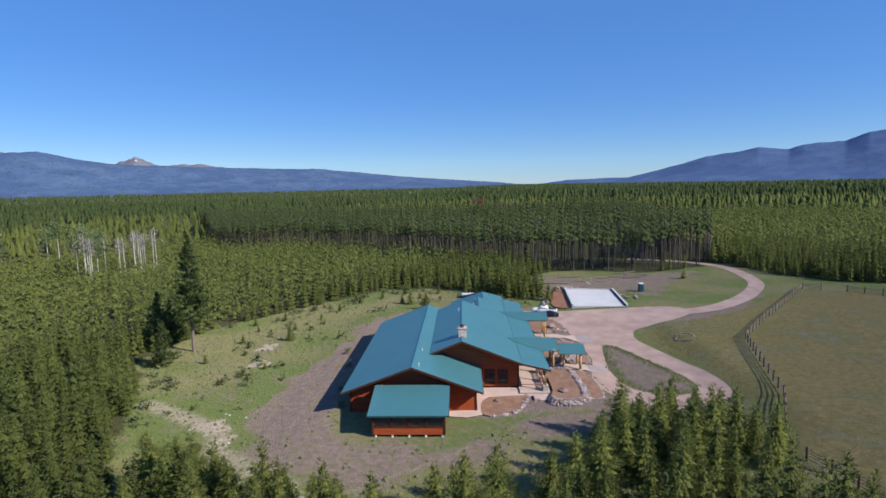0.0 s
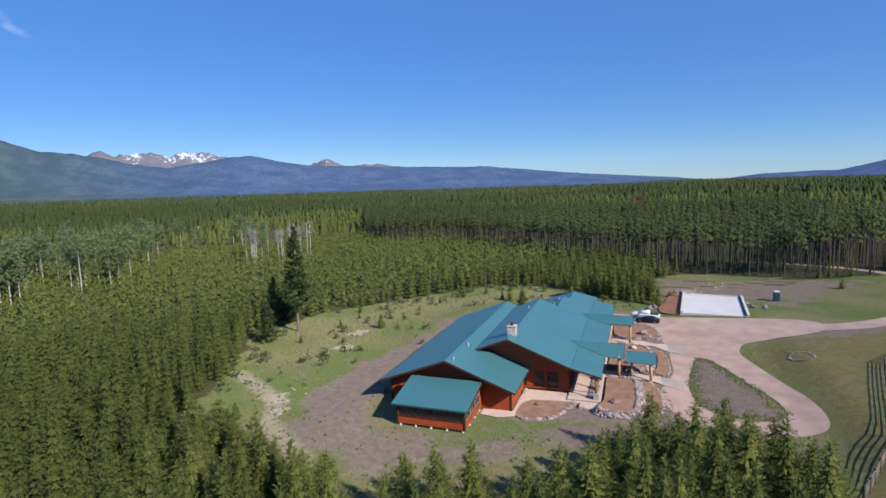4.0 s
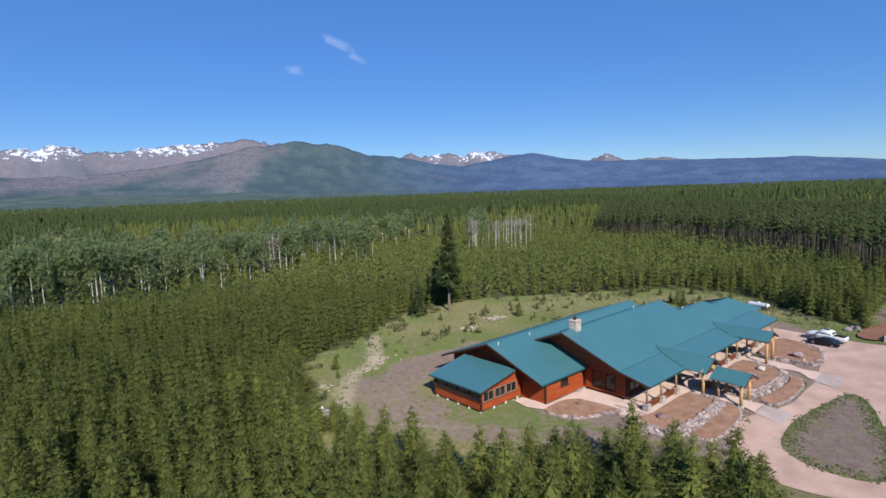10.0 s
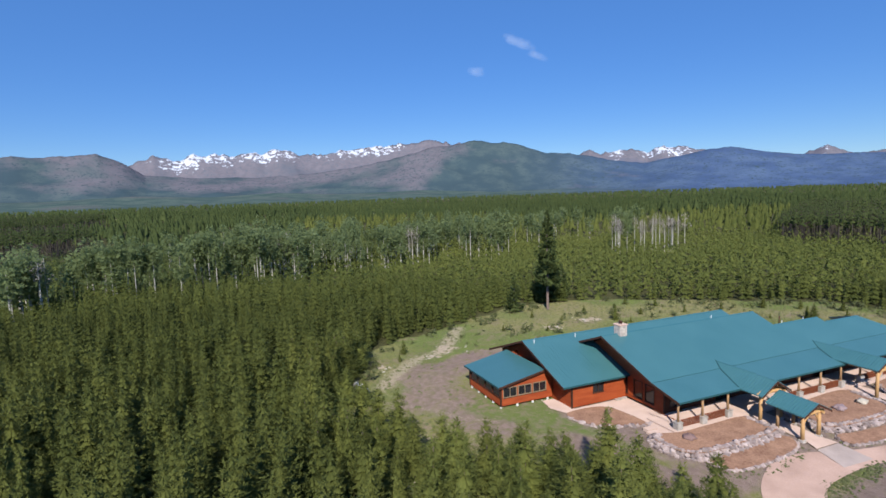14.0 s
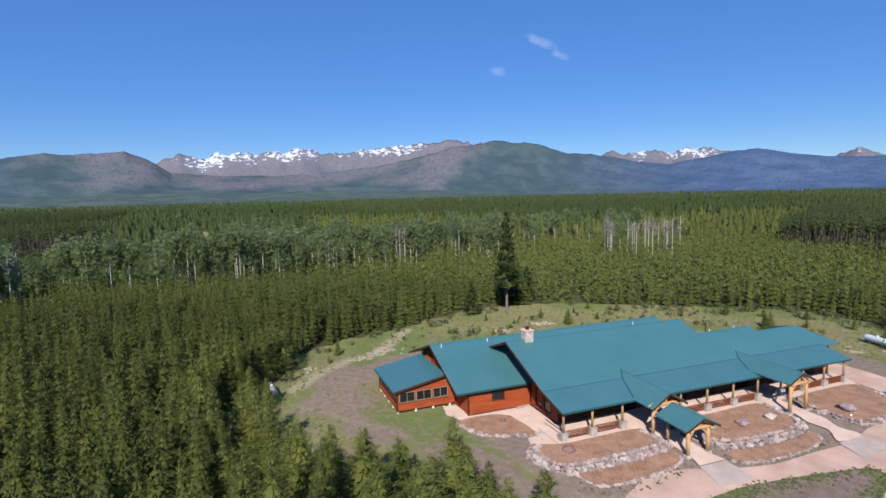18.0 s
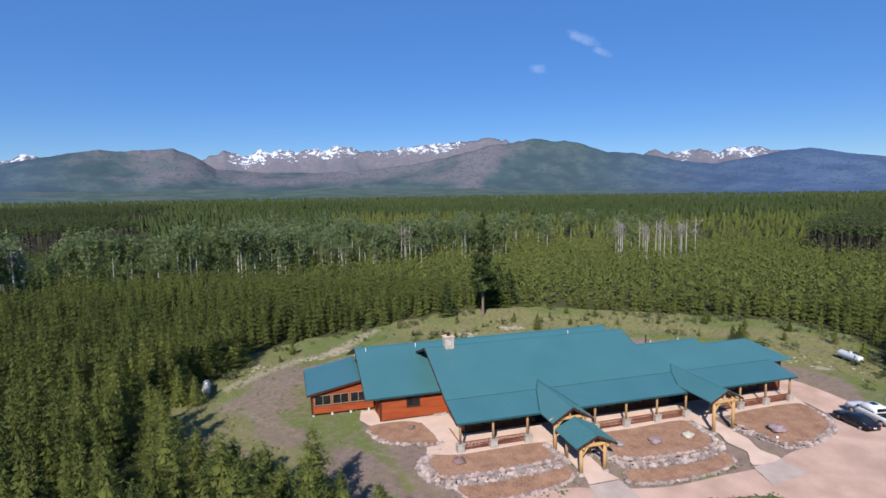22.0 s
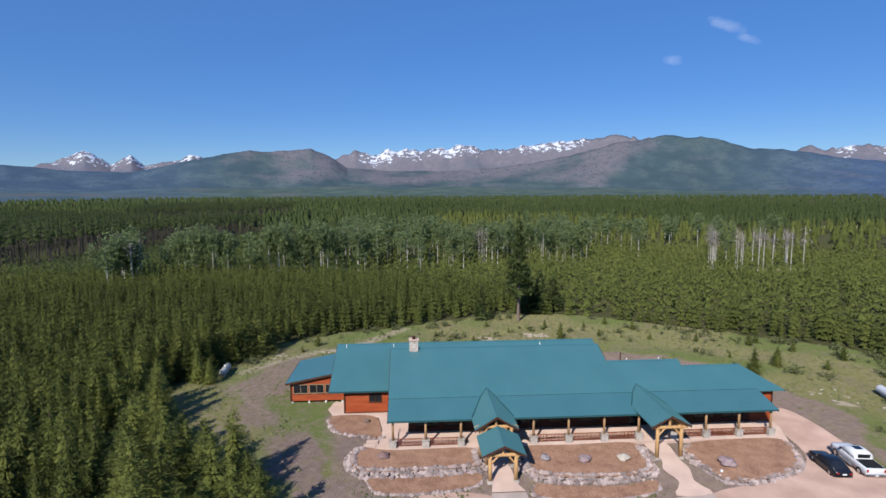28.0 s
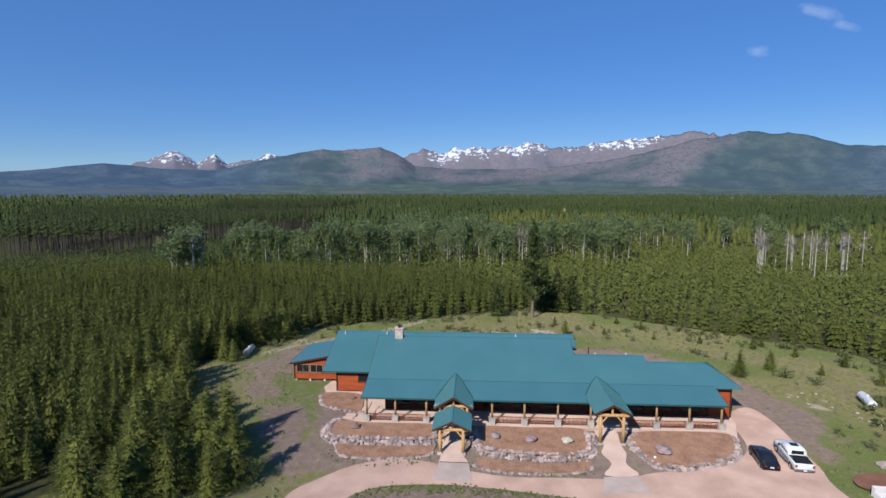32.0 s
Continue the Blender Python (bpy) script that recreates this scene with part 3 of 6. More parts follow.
roof("end_roof_hip", [HIP, (-14.5, 48.9, HIP[2]), (R3X, 45.81, R3Z - 0.004)], (HIP, (-14.5, 48.9, HIP[2])), ((R3X + 0.01, 45.81, R3Z - 0.004), (R3X - 0.01, 45.81, R3Z - 0.004)))
quad_roof("end_roof_back", (-15.5, 48.0, R3Z - SLOPE * 7.1), (-15.5, 38.102, R3Z - SLOPE * 7.1), (R3X, 38.102, R3Z - 0.006), (R3X, 45.8, R3Z - 0.006))
# wing behind and to the near end
WX, WZ, WE, WEZ, WB = -19.8, 7.21, -10.14, 3.62, -29.5
quad_roof("wing_roof_front", (WE, -8.0, WEZ), (WE, 2.3, WEZ), (WX, 2.3, WZ), (WX, -8.0, WZ))
quad_roof("wing_roof_back", (WB, 30.0, WEZ), (WB, -8.0, WEZ), (WX, -8.0, WZ - 0.003), (WX, 30.0, WZ - 0.003))
quad_roof("wing_roof_inner", (-16.2, 2.3, WZ - 0.372 * 3.6), (-16.2, 30.0, WZ - 0.372 * 3.6), (WX, 30.0, WZ - 0.003), (WX, 2.3, WZ - 0.003))
for a, b in (((WE, -8.03, WEZ), (WX, -8.03, WZ)), ((WX, -8.03, WZ), (WB, -8.03, WEZ)), ((0.15, -0.03, main_z(0.15)), (BREAK_X, -0.03, BREAK_Z)), ((BREAK_X, -0.03, BREAK_Z), (RX, -0.03, RZ)), ((RX, -0.03, RZ), (-20.5, -0.03, RZ - SLOPE * 7.5)), ((RX, 28.43, RZ), (-9.6, 28.43, R2Z)), ((0.15, 45.53, main_z(0.15)), (BREAK_X, 45.53, BREAK_Z))):
    barge(a, b)
# sunroom on piers
BX0, BX1, BY, BZ = -24.78, -14.68, -14.54, 3.29
quad_roof("sunroom_roof", (BX0, BY, BZ), (BX1, BY, BZ), (BX1, -7.6, 4.62), (BX0, -7.6, 4.62))
barge((BX1 + 0.03, BY, BZ), (BX1 + 0.03, -7.6, 4.62))
barge((BX0 - 0.03, BY, BZ), (BX0 - 0.03, -7.6, 4.62))
# ridge caps
for a, b in (((RX, 0.0, RZ), (RX, 28.4, RZ)), ((WX, -8.0, WZ), (WX, 30.0, WZ)), ((R2X, 28.4, R2Z), (R2X, 38.1, R2Z)), ((R3X, 38.1, R3Z), (R3X, 45.8, R3Z))):
    obj("ridge_cap", prism([(a[0] - 0.22, a[2] - 0.05), (a[0], a[2] + 0.05), (a[0] + 0.22, a[2] - 0.05)], "y", a[1], b[1]), M_RIB, lodge)


def window(ax, s, u0, u1, z0, z1, parent, mull=1, out=1, frame_mat=None):
    """A window in a wall: ax 'x' lies in the plane x = s and spans y; out: the way it faces."""
    def b(a0, a1, c0, c1, d0, d1):
        lo, hi = sorted((s + out * d0, s + out * d1))
        return box(lo, hi, a0, a1, c0, c1) if ax == "x" else box(a0, a1, lo, hi, c0, c1)
    w = obj("window", join(b(u0, u1, z0, z0 + 0.09, -0.1, 0.05), b(u0, u1, z1 - 0.09, z1, -0.1, 0.05), b(u0, u0 + 0.09, z0 + 0.09, z1 - 0.09, -0.1, 0.05), b(u1 - 0.09, u1, z0 + 0.09, z1 - 0.09, -0.1, 0.05)), M_TRIM, parent)
    w.data.materials[0] = frame_mat or M_TRIM
    n = mull + 1
    for i in range(n):
        a, c = u0 + 0.09 + (u1 - u0 - 0.18) * i / n, u0 + 0.09 + (u1 - u0 - 0.18) * (i + 1) / n
        obj("pane", b(a + 0.02, c - 0.02, z0 + 0.09, z1 - 0.09, -0.06, -0.04), M_GLASS, w, "dark window pane")
        if i:
            obj("mullion", b(a - 0.03, a + 0.03, z0 + 0.09, z1 - 0.09, -0.08, 0.03), frame_mat or M_TRIM, w)
    obj("sill", b(u0 - 0.06, u1 + 0.06, z0 - 0.06, z0, -0.02, 0.10), M_TRIM, w)
    return w


def wall(name, ax, s, u0, u1, z0, z1, holes=(), out=1, th=0.22, board=0.24, top=None, material=None, frame_mat=None):
    """A wall of lapped boards with holes (u0, u1, z0, z1, mullions) for windows. top: height as a function of u for a sloping head."""
    material = material or M_SIDING
    us = sorted({u0, u1, *[h[0] for h in holes], *[h[1] for h in holes]})
    if top:
        us = sorted({*us, *np.linspace(u0, u1, 24)})
    bits = []
    for a, c in zip(us, us[1:]):
        m = (a + c) / 2
        head = min(top(a), top(c)) if top else z1
        cuts = sorted((h[2], h[3]) for h in holes if h[0] < m < h[1])
        lo = z0
        for k0, k1 in cuts + [(head, head)]:
            k0 = min(k0, head)
            n = max(1, round((k0 - lo) / board))
            if k0 - lo > 0.02:
                for i in range(n):
                    b0, b1 = lo + (k0 - lo) * i / n, lo + (k0 - lo) * (i + 1) / n
                    q = [(s - out * th, b0), (s, b0), (s + out * 0.028, b0 + 0.02), (s + out * 0.004, b1), (s - out * th, b1)]
                    if ax == "x":
                        v = [(x, y, z) for y in (a, c) for x, z in q]
                    else:
                        v = [(x, y, z) for x in (a, c) for y, z in q]
                    f = [(0, 1, 6, 5), (1, 2, 7, 6), (2, 3, 8, 7), (3, 4, 9, 8), (4, 0, 5, 9)] + ([(4, 3, 2, 1, 0), (5, 6, 7, 8, 9)])
                    bits.append((v, f))
            lo = k1
    if top:
        w = obj(name, join(*bits), material, lodge)
    else:
        w = obj(name, bits[0], material, lodge)
        for bit in bits[1:]:
            obj("siding_board", bit, material, w)
    for h in holes:
        window(ax, s, h[0], h[1], h[2], h[3], w, h[4] if len(h) > 4 else 1, out, frame_mat)
    return w


def corner(x, y, z0, z1, w=0.2):
    return obj("corner_board", box(x - w / 2, x + w / 2, y - w / 2, y + w / 2, z0, z1), M_TRIM, lodge)


# porch floor and house base
obj("porch_floor", slab([(0.1, -0.3, FLOOR), (0.1, 45.6, FLOOR), (-4.4, 45.6, FLOOR), (-4.4, -0.3, FLOOR)], 0.9), M_CONC, lodge, "pinkish concrete porch floor")
wall("porch_wall", "x", -4.4, 2.4, 45.0, FLOOR, 4.7, [(y, y + 2.8, 1.1, 3.3, 1) for y in (3.2, 6.6, 15.6, 19.4, 23.2, 34.0, 37.8, 41.4)] + [(10.6, 13.4, FLOOR, 3.2, 1), (29.4, 32.0, FLOOR, 3.2, 1)], material=M_SHADEWALL)
wall("end_wall_near", "y", 2.4, -18.0, -4.4, FLOOR, 3.0, [(-9.6, -8.0, 1.0, 3.3, 0), (-7.6, -6.0, 1.0, 3.3, 0), (-12.2, -10.6, 1.0, 3.3, 1)], out=-1, top=lambda x: (main_z(x) if x > RX else RZ - SLOPE * (RX - x)) - 0.2)
wall("end_wall_far", "y", 45.0, -14.0, -4.4, FLOOR, 3.0, [], out=1, top=lambda x: min(main_z(x), R3Z - SLOPE * abs(x - R3X)) - 0.3)
wall("far_room_front", "x", -4.72, 45.25, 48.0, 0.3, 4.4)
wall("far_room_end", "y", 48.0, -13.0, -4.72, 0.3, 4.2, [(-10.5, -9.0, 1.3, 2.6, 0)])
wall("step_wall", "y", 28.2, -18.0, -9.0, 6.0, 7.0, [], out=1, top=lambda x: (main_z(x) if x > RX else RZ - SLOPE * (RX - x)) - 0.2)
wall("wing_front", "x", -11.1, -6.1, 2.38, 0.4, 3.65, [(-2.9, -1.2, 1.75, 2.95, 1)])
wall("wing_end", "y", -6.1, -28.6, -11.1, 0.0, 3.0, [], out=-1, top=lambda x: WZ - 0.372 * abs(x - WX) - 0.2)
wall("wing_back", "x", -28.6, -6.1, 29.0, -0.7, 3.75, [(y, y + 1.8, 1.0, 2.4, 1) for y in (-2, 4, 10, 16, 22)], out=-1)
wall("wing_far", "y", 29.0, -28.6, -14.0, -0.5, 3.0, [], out=1, top=lambda x: max(WZ - 0.372 * abs(x - WX) - 0.25, 0.5))
for p in ((-11.1, -6.1, 0.3, 3.6), (-28.6, -6.1, -0.7, 3.6), (-4.72, 48.0, 0.2, 4.3), (-4.4, 2.4, FLOOR, 4.7)):
    corner(*p)
# sunroom walls: a low timber wall, a band of windows, a header
SX0, SX1, SY0, SY1, SZ = -24.2, -15.2, -13.95, -6.32, 0.58
wall("sunroom_front", "y", SY0, SX0, SX1, SZ, 3.12, [(SX0 + 0.2 + i * 2.16, SX0 + 0.2 + i * 2.16 + 2.1, 1.62, 2.9, 0) for i in range(4)], out=-1)
wall("sunroom_side", "x", SX1, SY0, SY1, SZ, 3.1, [(SY0 + 0.3 + i * 2.2, SY0 + 0.3 + i * 2.2 + 2.05, 1.6, 2.92, 1) for i in range(3)], frame_mat=M_TAN, top=lambda y: 3.12 + 0.19 * (y - SY0))
wall("sunroom_back", "x", SX0, SY0, SY1, SZ, 3.1, [(SY0 + 0.3 + i * 1.75, SY0 + 0.3 + i * 1.75 + 1.55, 1.72, 2.86, 1) for i in range(3)], out=-1, top=lambda y: 3.12 + 0.19 * (y - SY0))
obj("sunroom_floor", box(SX0 + 0.2, SX1 - 0.2, SY0 + 0.2, SY1, SZ - 0.1, SZ + 0.05), M_SOFFIT, lodge)
for p in ((SX0, SY0), (SX1, SY0)):
    corner(*p, SZ, 3.1)
for i in range(5):
    x = SX0 + 0.3 + (SX1 - SX0 - 0.6) * i / 4
    obj("pier", tube((x, SY0 + 0.15, g(x, SY0) - 0.1), (x, SY0 + 0.15, SZ), 0.16, 0.14, 8), M_WHITE, lodge, "white concrete pier")
for i in range(1, 4):
    y = SY0 + 0.15 + i * 2.3
    obj("pier", tube((SX1 - 0.15, y, g(SX1, y) - 0.1), (SX1 - 0.15, y, SZ), 0.16, 0.14, 8), M_WHITE, lodge, "white concrete pier")
# chimney
CX, CY = -12.9, 3.1
ch = obj("chimney", bevbox(CX - 0.6, CX + 0.6, CY - 0.58, CY + 0.58, 6.5, 9.55, 0.04), M_PIER, lodge, "pale stone chimney")
obj("chimney_cap", box(CX - 0.7, CX + 0.7, CY - 0.68, CY + 0.68, 9.55, 9.68), M_CONC, ch)
obj("flue", join(tube((CX, CY, 9.68), (CX, CY, 9.98), 0.22, 0.22, 10), tube((CX, CY, 10.02), (CX, CY, 10.14), 0.36, 0.1, 10)), M_TRIM, ch, "dark metal flue cap")
rs = random.Random(5)
for side in (-1, 1):
    for k in range(6):
        z = 7.6 + k * 0.32
        n, u = 4, CY - 0.58
        while u < CY + 0.53:
            w = min(rs.uniform(0.35, 0.6), CY + 0.58 - u)
            obj("chimney_stone", bevbox(CX + side * 0.6 - 0.03, CX + side * 0.6 + 0.03, u + 0.012, u + w - 0.012, z + 0.012, z + 0.30, 0.012), M_PIER, ch)
            u += w
for x, y, h, r in ((-18.9, -6.6, 0.5, 0.06), (-18.9, 0.2, 0.5, 0.06), (-13.6, 20.5, 0.5, 0.06), (-10.3, 30.6, 1.2, 0.09), (-10.6, 31.6, 0.4, 0.06), (-10.2, 35.8, 0.4, 0.05)):
    z = (WZ - 0.372 * abs(x - WX)) if x < -15 else (RZ - SLOPE * abs(x - RX) if y < 28 else R2Z - SLOPE * abs(x - R2X))
    obj("vent_pipe", tube((x, y, z - 0.1), (x, y, z + h), r, r, 8), M_TRIM if h > 1 else M_WHITE, lodge, "roof vent pipe")


# porch posts on stone bases, and rails between them
def post_at(x, y, z0, z1, r=0.14, base=0.85, half=0.4):
    p = obj("porch_post", tube((x, y, z0 + base), (x, y, z1), r, r * 0.94, 12), M_POST, lodge, "peeled log post", True)
    if base > 0.2:
        obj("stone_base", join(bevbox(x - half, x + half, y - half, y + half, z0 - 0.25, z0 + base - 0.08, 0.04), bevbox(x - half - 0.05, x + half + 0.05, y - half - 0.05, y + half + 0.05, z0 + base - 0.08, z0 + base, 0.02)), M_PIER, p, "stone post base")
    return p


def rail(x, y0, y1):
    r = obj("railing", join(tube((x, y0, FLOOR + 0.95), (x, y1, FLOOR + 0.95), 0.055, 0.055, 8), tube((x, y0, FLOOR + 0.18), (x, y1, FLOOR + 0.18), 0.045, 0.045, 8)), M_RAIL, lodge, "red brown porch railing")
    n = max(2, round((y1 - y0) / 0.16))
    b0 = None
    for i in range(1, n):
        y = y0 + (y1 - y0) * i / n
        if b0 is None:
            b0 = obj("baluster", box(-0.03, 0.03, -0.032, 0.032, FLOOR + 0.18, FLOOR + 0.92), M_RAIL, r)
            b0.location = (x, y, 0)
        else:
            share("baluster", b0, Matrix.Translation((x, y, 0)), r)


PX = -0.55
POSTS = (0.55, 4.27, 8.3, 16.7, 20.8, 25.0, 29.1, 33.2, 37.2, 41.2, 45.1)
for y in POSTS:
    post_at(PX, y, FLOOR, main_z(PX) - 0.15)
for a, b in zip(POSTS, POSTS[1:]):
    if (a, b) not in ((8.3, 16.7), (29.1, 33.2)):
        rail(PX, a + 0.36, b - 0.36)
obj("porch_beam", tube((PX, 0.1, main_z(PX) - 0.32), (PX, 45.4, main_z(PX) - 0.32), 0.15, 0.15, 10), M_LOG, lodge, "long log beam")
obj("end_rail", tube((-4.2, 0.5, FLOOR + 0.95), (PX - 0.4, 0.5, FLOOR + 0.95), 0.055, 0.055, 8), M_RAIL, lodge)


# gabled entries of timber
def gable(name, yc, half, x0, x1, za, drop, tilt=0.0):
    """A small gable roof with its ridge along x, from x0 (back) to x1 (front). tilt: fall of the ridge to the front."""
    zb = za - tilt
    for sgn in (-1, 1):
        a, b = (x1, yc + sgn * half, zb - drop), (x0, yc + sgn * half, za - drop)
        top = [a, b, (x0, yc, za), (x1, yc, zb)]
        ob = obj(name, slab(top, 0.12), M_ROOF, lodge)
        obj("seams", seams(a, b, (x1, yc, zb), (x0, yc, za), 0.36, 0.06, 0.07), M_ROOF, ob)
        barge((x1 + 0.03, yc + sgn * half, zb - drop), (x1 + 0.03, yc, zb), ob, 0.24)
    obj("ridge_cap", prism([(yc - 0.13, za - 0.06), (yc, za + 0.02), (yc + 0.13, za - 0.06)], "x", x0, x1) if tilt == 0 else slab([(x0, yc - 0.09, za + 0.01), (x1, yc - 0.09, zb + 0.01), (x1, yc + 0.09, zb + 0.01), (x0, yc + 0.09, za + 0.01)], 0.06), M_ROOF, lodge)


def truss(x, y0, y1, z0, zb, apex, zg):
    """Two log posts, a beam across them, braces and a king post up to the apex."""
    ym = (y0 + y1) / 2
    for y in (y0, y1):
        p = obj("entry_post", tube((x, y, zg + 0.25), (x, y, zb), 0.21, 0.19, 12), M_LOG, lodge, "thick peeled log post", True)
        obj("stone_foot", bevbox(x - 0.3, x + 0.3, y - 0.3, y + 0.3, zg - 0.2, zg + 0.25, 0.05), M_PIER, p)
    obj("entry_beam", tube((x, y0 - 0.55, zb + 0.12), (x, y1 + 0.55, zb + 0.12), 0.18, 0.18, 12), M_LOG, lodge, "log tie beam")
    obj("king_post", tube((x, ym, zb + 0.2), (x, ym, apex - 0.1), 0.14, 0.14, 10), M_LOG, lodge)
    for y, s in ((y0, 1), (y1, -1)):
        obj("brace", tube((x, y, zb - 0.95), (x, y + s * 0.8, zb + 0.02), 0.10, 0.10, 8), M_LOG, lodge)
        obj("rafter", tube((x, y - s * 0.7, zb + 0.05), (x, ym, apex - 0.12), 0.10, 0.10, 8), M_LOG, lodge)


EA, EB = 11.9, 30.72
# folded metal in the valleys where the entry gables meet the main roof
for yc, kink, foot, x_foot, z_foot in ((EA, 0.86, 2.38, -0.15, 3.97), (EB, 1.0, 2.18, -1.40, 4.27)):
    for sgn in (-1, 1):
        a, b, c = Vector((-5.36, yc, 5.43)), Vector((-4.0, yc + sgn * kink, 4.90)), Vector((x_foot, yc + sgn * foot, z_foot))
        for p, q in ((a, b), (b, c)):
            d = Vector((q.y - p.y, p.x - q.x, 0)).normalized() * 0.075
            up = Vector((0, 0, 0.035))
            obj("valley_flashing", slab([tuple(p - d + up), tuple(q - d + up), tuple(q + d + up), tuple(p + d + up)], 0.03), M_FASCIA, lodge, "dark valley flashing")
gable("upper_entry_roof", EA, 2.4, -5.4, 2.9, 5.42, 1.45, 0.12)
gable("lower_entry_roof", EA, 2.25, 3.2, 7.5, 4.35, 1.05, 0.1)
gable("far_entry_roof", EB, 2.2, -5.4, 4.1, 5.42, 1.15, 0.12)
truss(6.8, 10.56, 13.22, 0, 2.85, 4.1, g(6.8, 11.9))
truss(2.2, 10.2, 13.6, 0, 3.75, 5.2, g(2.2, 11.9))
truss(3.6, 29.38, 32.05, 0, 3.7, 5.2, g(3.5, 30.7))
for y in (10.56, 13.22):
    obj("entry_purlin", tube((3.0, y, 2.97), (7.3, y, 2.97), 0.15, 0.15, 10), M_LOG, lodge)
    post_at(4.0, y, g(4, y), 2.9, 0.18, 0.3, 0.28)
for y in (29.38, 32.05):
    obj("entry_purlin", tube((-0.5, y, 3.85), (3.9, y, 3.85), 0.15, 0.15, 10), M_LOG, lodge)
for y in (10.2, 13.6):
    obj("entry_purlin", tube((-0.5, y, 3.85), (2.7, y, 3.85), 0.15, 0.15, 10), M_LOG, lodge)

# ---- mountains ----


def mountain_material(name, low, high, rock, snow_from, snow_amt, scale):
    m = bpy.data.materials.new(name)
    m.use_nodes = True
    n, l = m.node_tree.nodes, m.node_tree.links
    b = n["Principled BSDF"]
    geo = n.new("ShaderNodeNewGeometry")
    sep = n.new("ShaderNodeSeparateXYZ")
    l.new(geo.outputs["Position"], sep.inputs[0])

    def tex(s, d=6):
        t = n.new("ShaderNodeTexNoise")
        t.inputs["Scale"].default_value, t.inputs["Detail"].default_value = s, d
        l.new(geo.outputs["Position"], t.inputs[0])
        return t.outputs[0]

    def rng(v, lo, hi):
        r = n.new("ShaderNodeMapRange")
        r.inputs["From Min"].default_value, r.inputs["From Max"].default_value = lo, hi
        l.new(v, r.inputs[0])
        return r.outputs[0]

    def mix(f, a, c):
        x = n.new("ShaderNodeMix")
        x.data_type = "RGBA"
        l.new(f, x.inputs[0])
        for i, v in ((6, a), (7, c)):
            if isinstance(v, tuple):
                x.inputs[i].default_value = (*v, 1)
            else:
                l.new(v, x.inputs[i])
        return x.outputs[2]

    def plus(a, c, k):
        s = n.new("ShaderNodeMath")
        s.operation = "MULTIPLY_ADD"
        s.inputs[1].default_value = k
        l.new(c, s.inputs[0])
        l.new(a, s.inputs[2])
        return s.outputs[0]

    big, fine = tex(scale, 5), tex(scale * 6, 6)
    rk = n.new("ShaderNodeAttribute")
    rk.attribute_name = "rock"
    sn = n.new("ShaderNodeAttribute")
    sn.attribute_name = "snow"
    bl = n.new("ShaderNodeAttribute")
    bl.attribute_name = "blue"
    wide, band = tex(scale * 0.5, 5), tex(scale * 2.2, 6)
    col = mix(rng(band, 0.42, 0.6), low, high)
    # distance haze painted into the base colour where the blue attribute is set
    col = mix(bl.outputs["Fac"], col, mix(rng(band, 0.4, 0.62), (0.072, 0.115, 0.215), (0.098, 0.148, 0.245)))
    col = mix(rng(plus(plus(plus(rk.outputs["Fac"], fine, 0.35), big, 1.2), wide, 0.8), 1.45, 1.85), col, mix(rng(fine, 0.3, 0.7), rock, tuple(0.8 * k for k in rock)))
    some = n.new("ShaderNodeMath")
    some.operation = "MULTIPLY"
    l.new(rng(plus(plus(plus(sn.outputs["Fac"], fine, 2.0), big, 0.5), tex(scale * 15, 4), 1.3), 2.44, 2.62), some.inputs[0])
    l.new(rng(sn.outputs["Fac"], 0.12, 0.3), some.inputs[1])
    grain = tex(scale * 22, 5)
    col = mix(rng(grain, 0.46, 0.62), col, mix(rng(tex(scale * 9, 4), 0.45, 0.6), col, low))
    col = mix(some.outputs[0], col, (0.66, 0.70, 0.78))
    l.new(col, b.inputs["Base Color"])
    b.inputs["Roughness"].default_value, b.inputs["Specular IOR Level"].default_value = 1.0, 0.0
    return m


def lattice(x, y, seed):
    """Smooth lattice noise for arrays, 0 to 1."""
    t = np.random.RandomState(seed).uniform(size=(257, 257))
    xi, yi = np.floor(x).astype(int), np.floor(y).astype(int)
    fx, fy = x - xi, y - yi
    fx, fy = fx * fx * (3 - 2 * fx), fy * fy * (3 - 2 * fy)
    a, b = xi % 256, yi % 256
    return (t[a, b] * (1 - fx) + t[a + 1, b] * fx) * (1 - fy) + (t[a, b + 1] * (1 - fx) + t[a + 1, b + 1] * fx) * fy


def ridges(x, y, seed, octaves=6):
    """Sharp-crested ridge noise, 0 to 1."""
    v, amp, w = 0, 1.0, 0
    for k in range(octaves):
        n = 1 - np.abs(2 * lattice(x * 2 ** k + 0.37 * k, y * 2 ** k, seed + k) - 1)
        v, w, amp = v + amp * n, w + amp, amp * 0.52
    return v / w


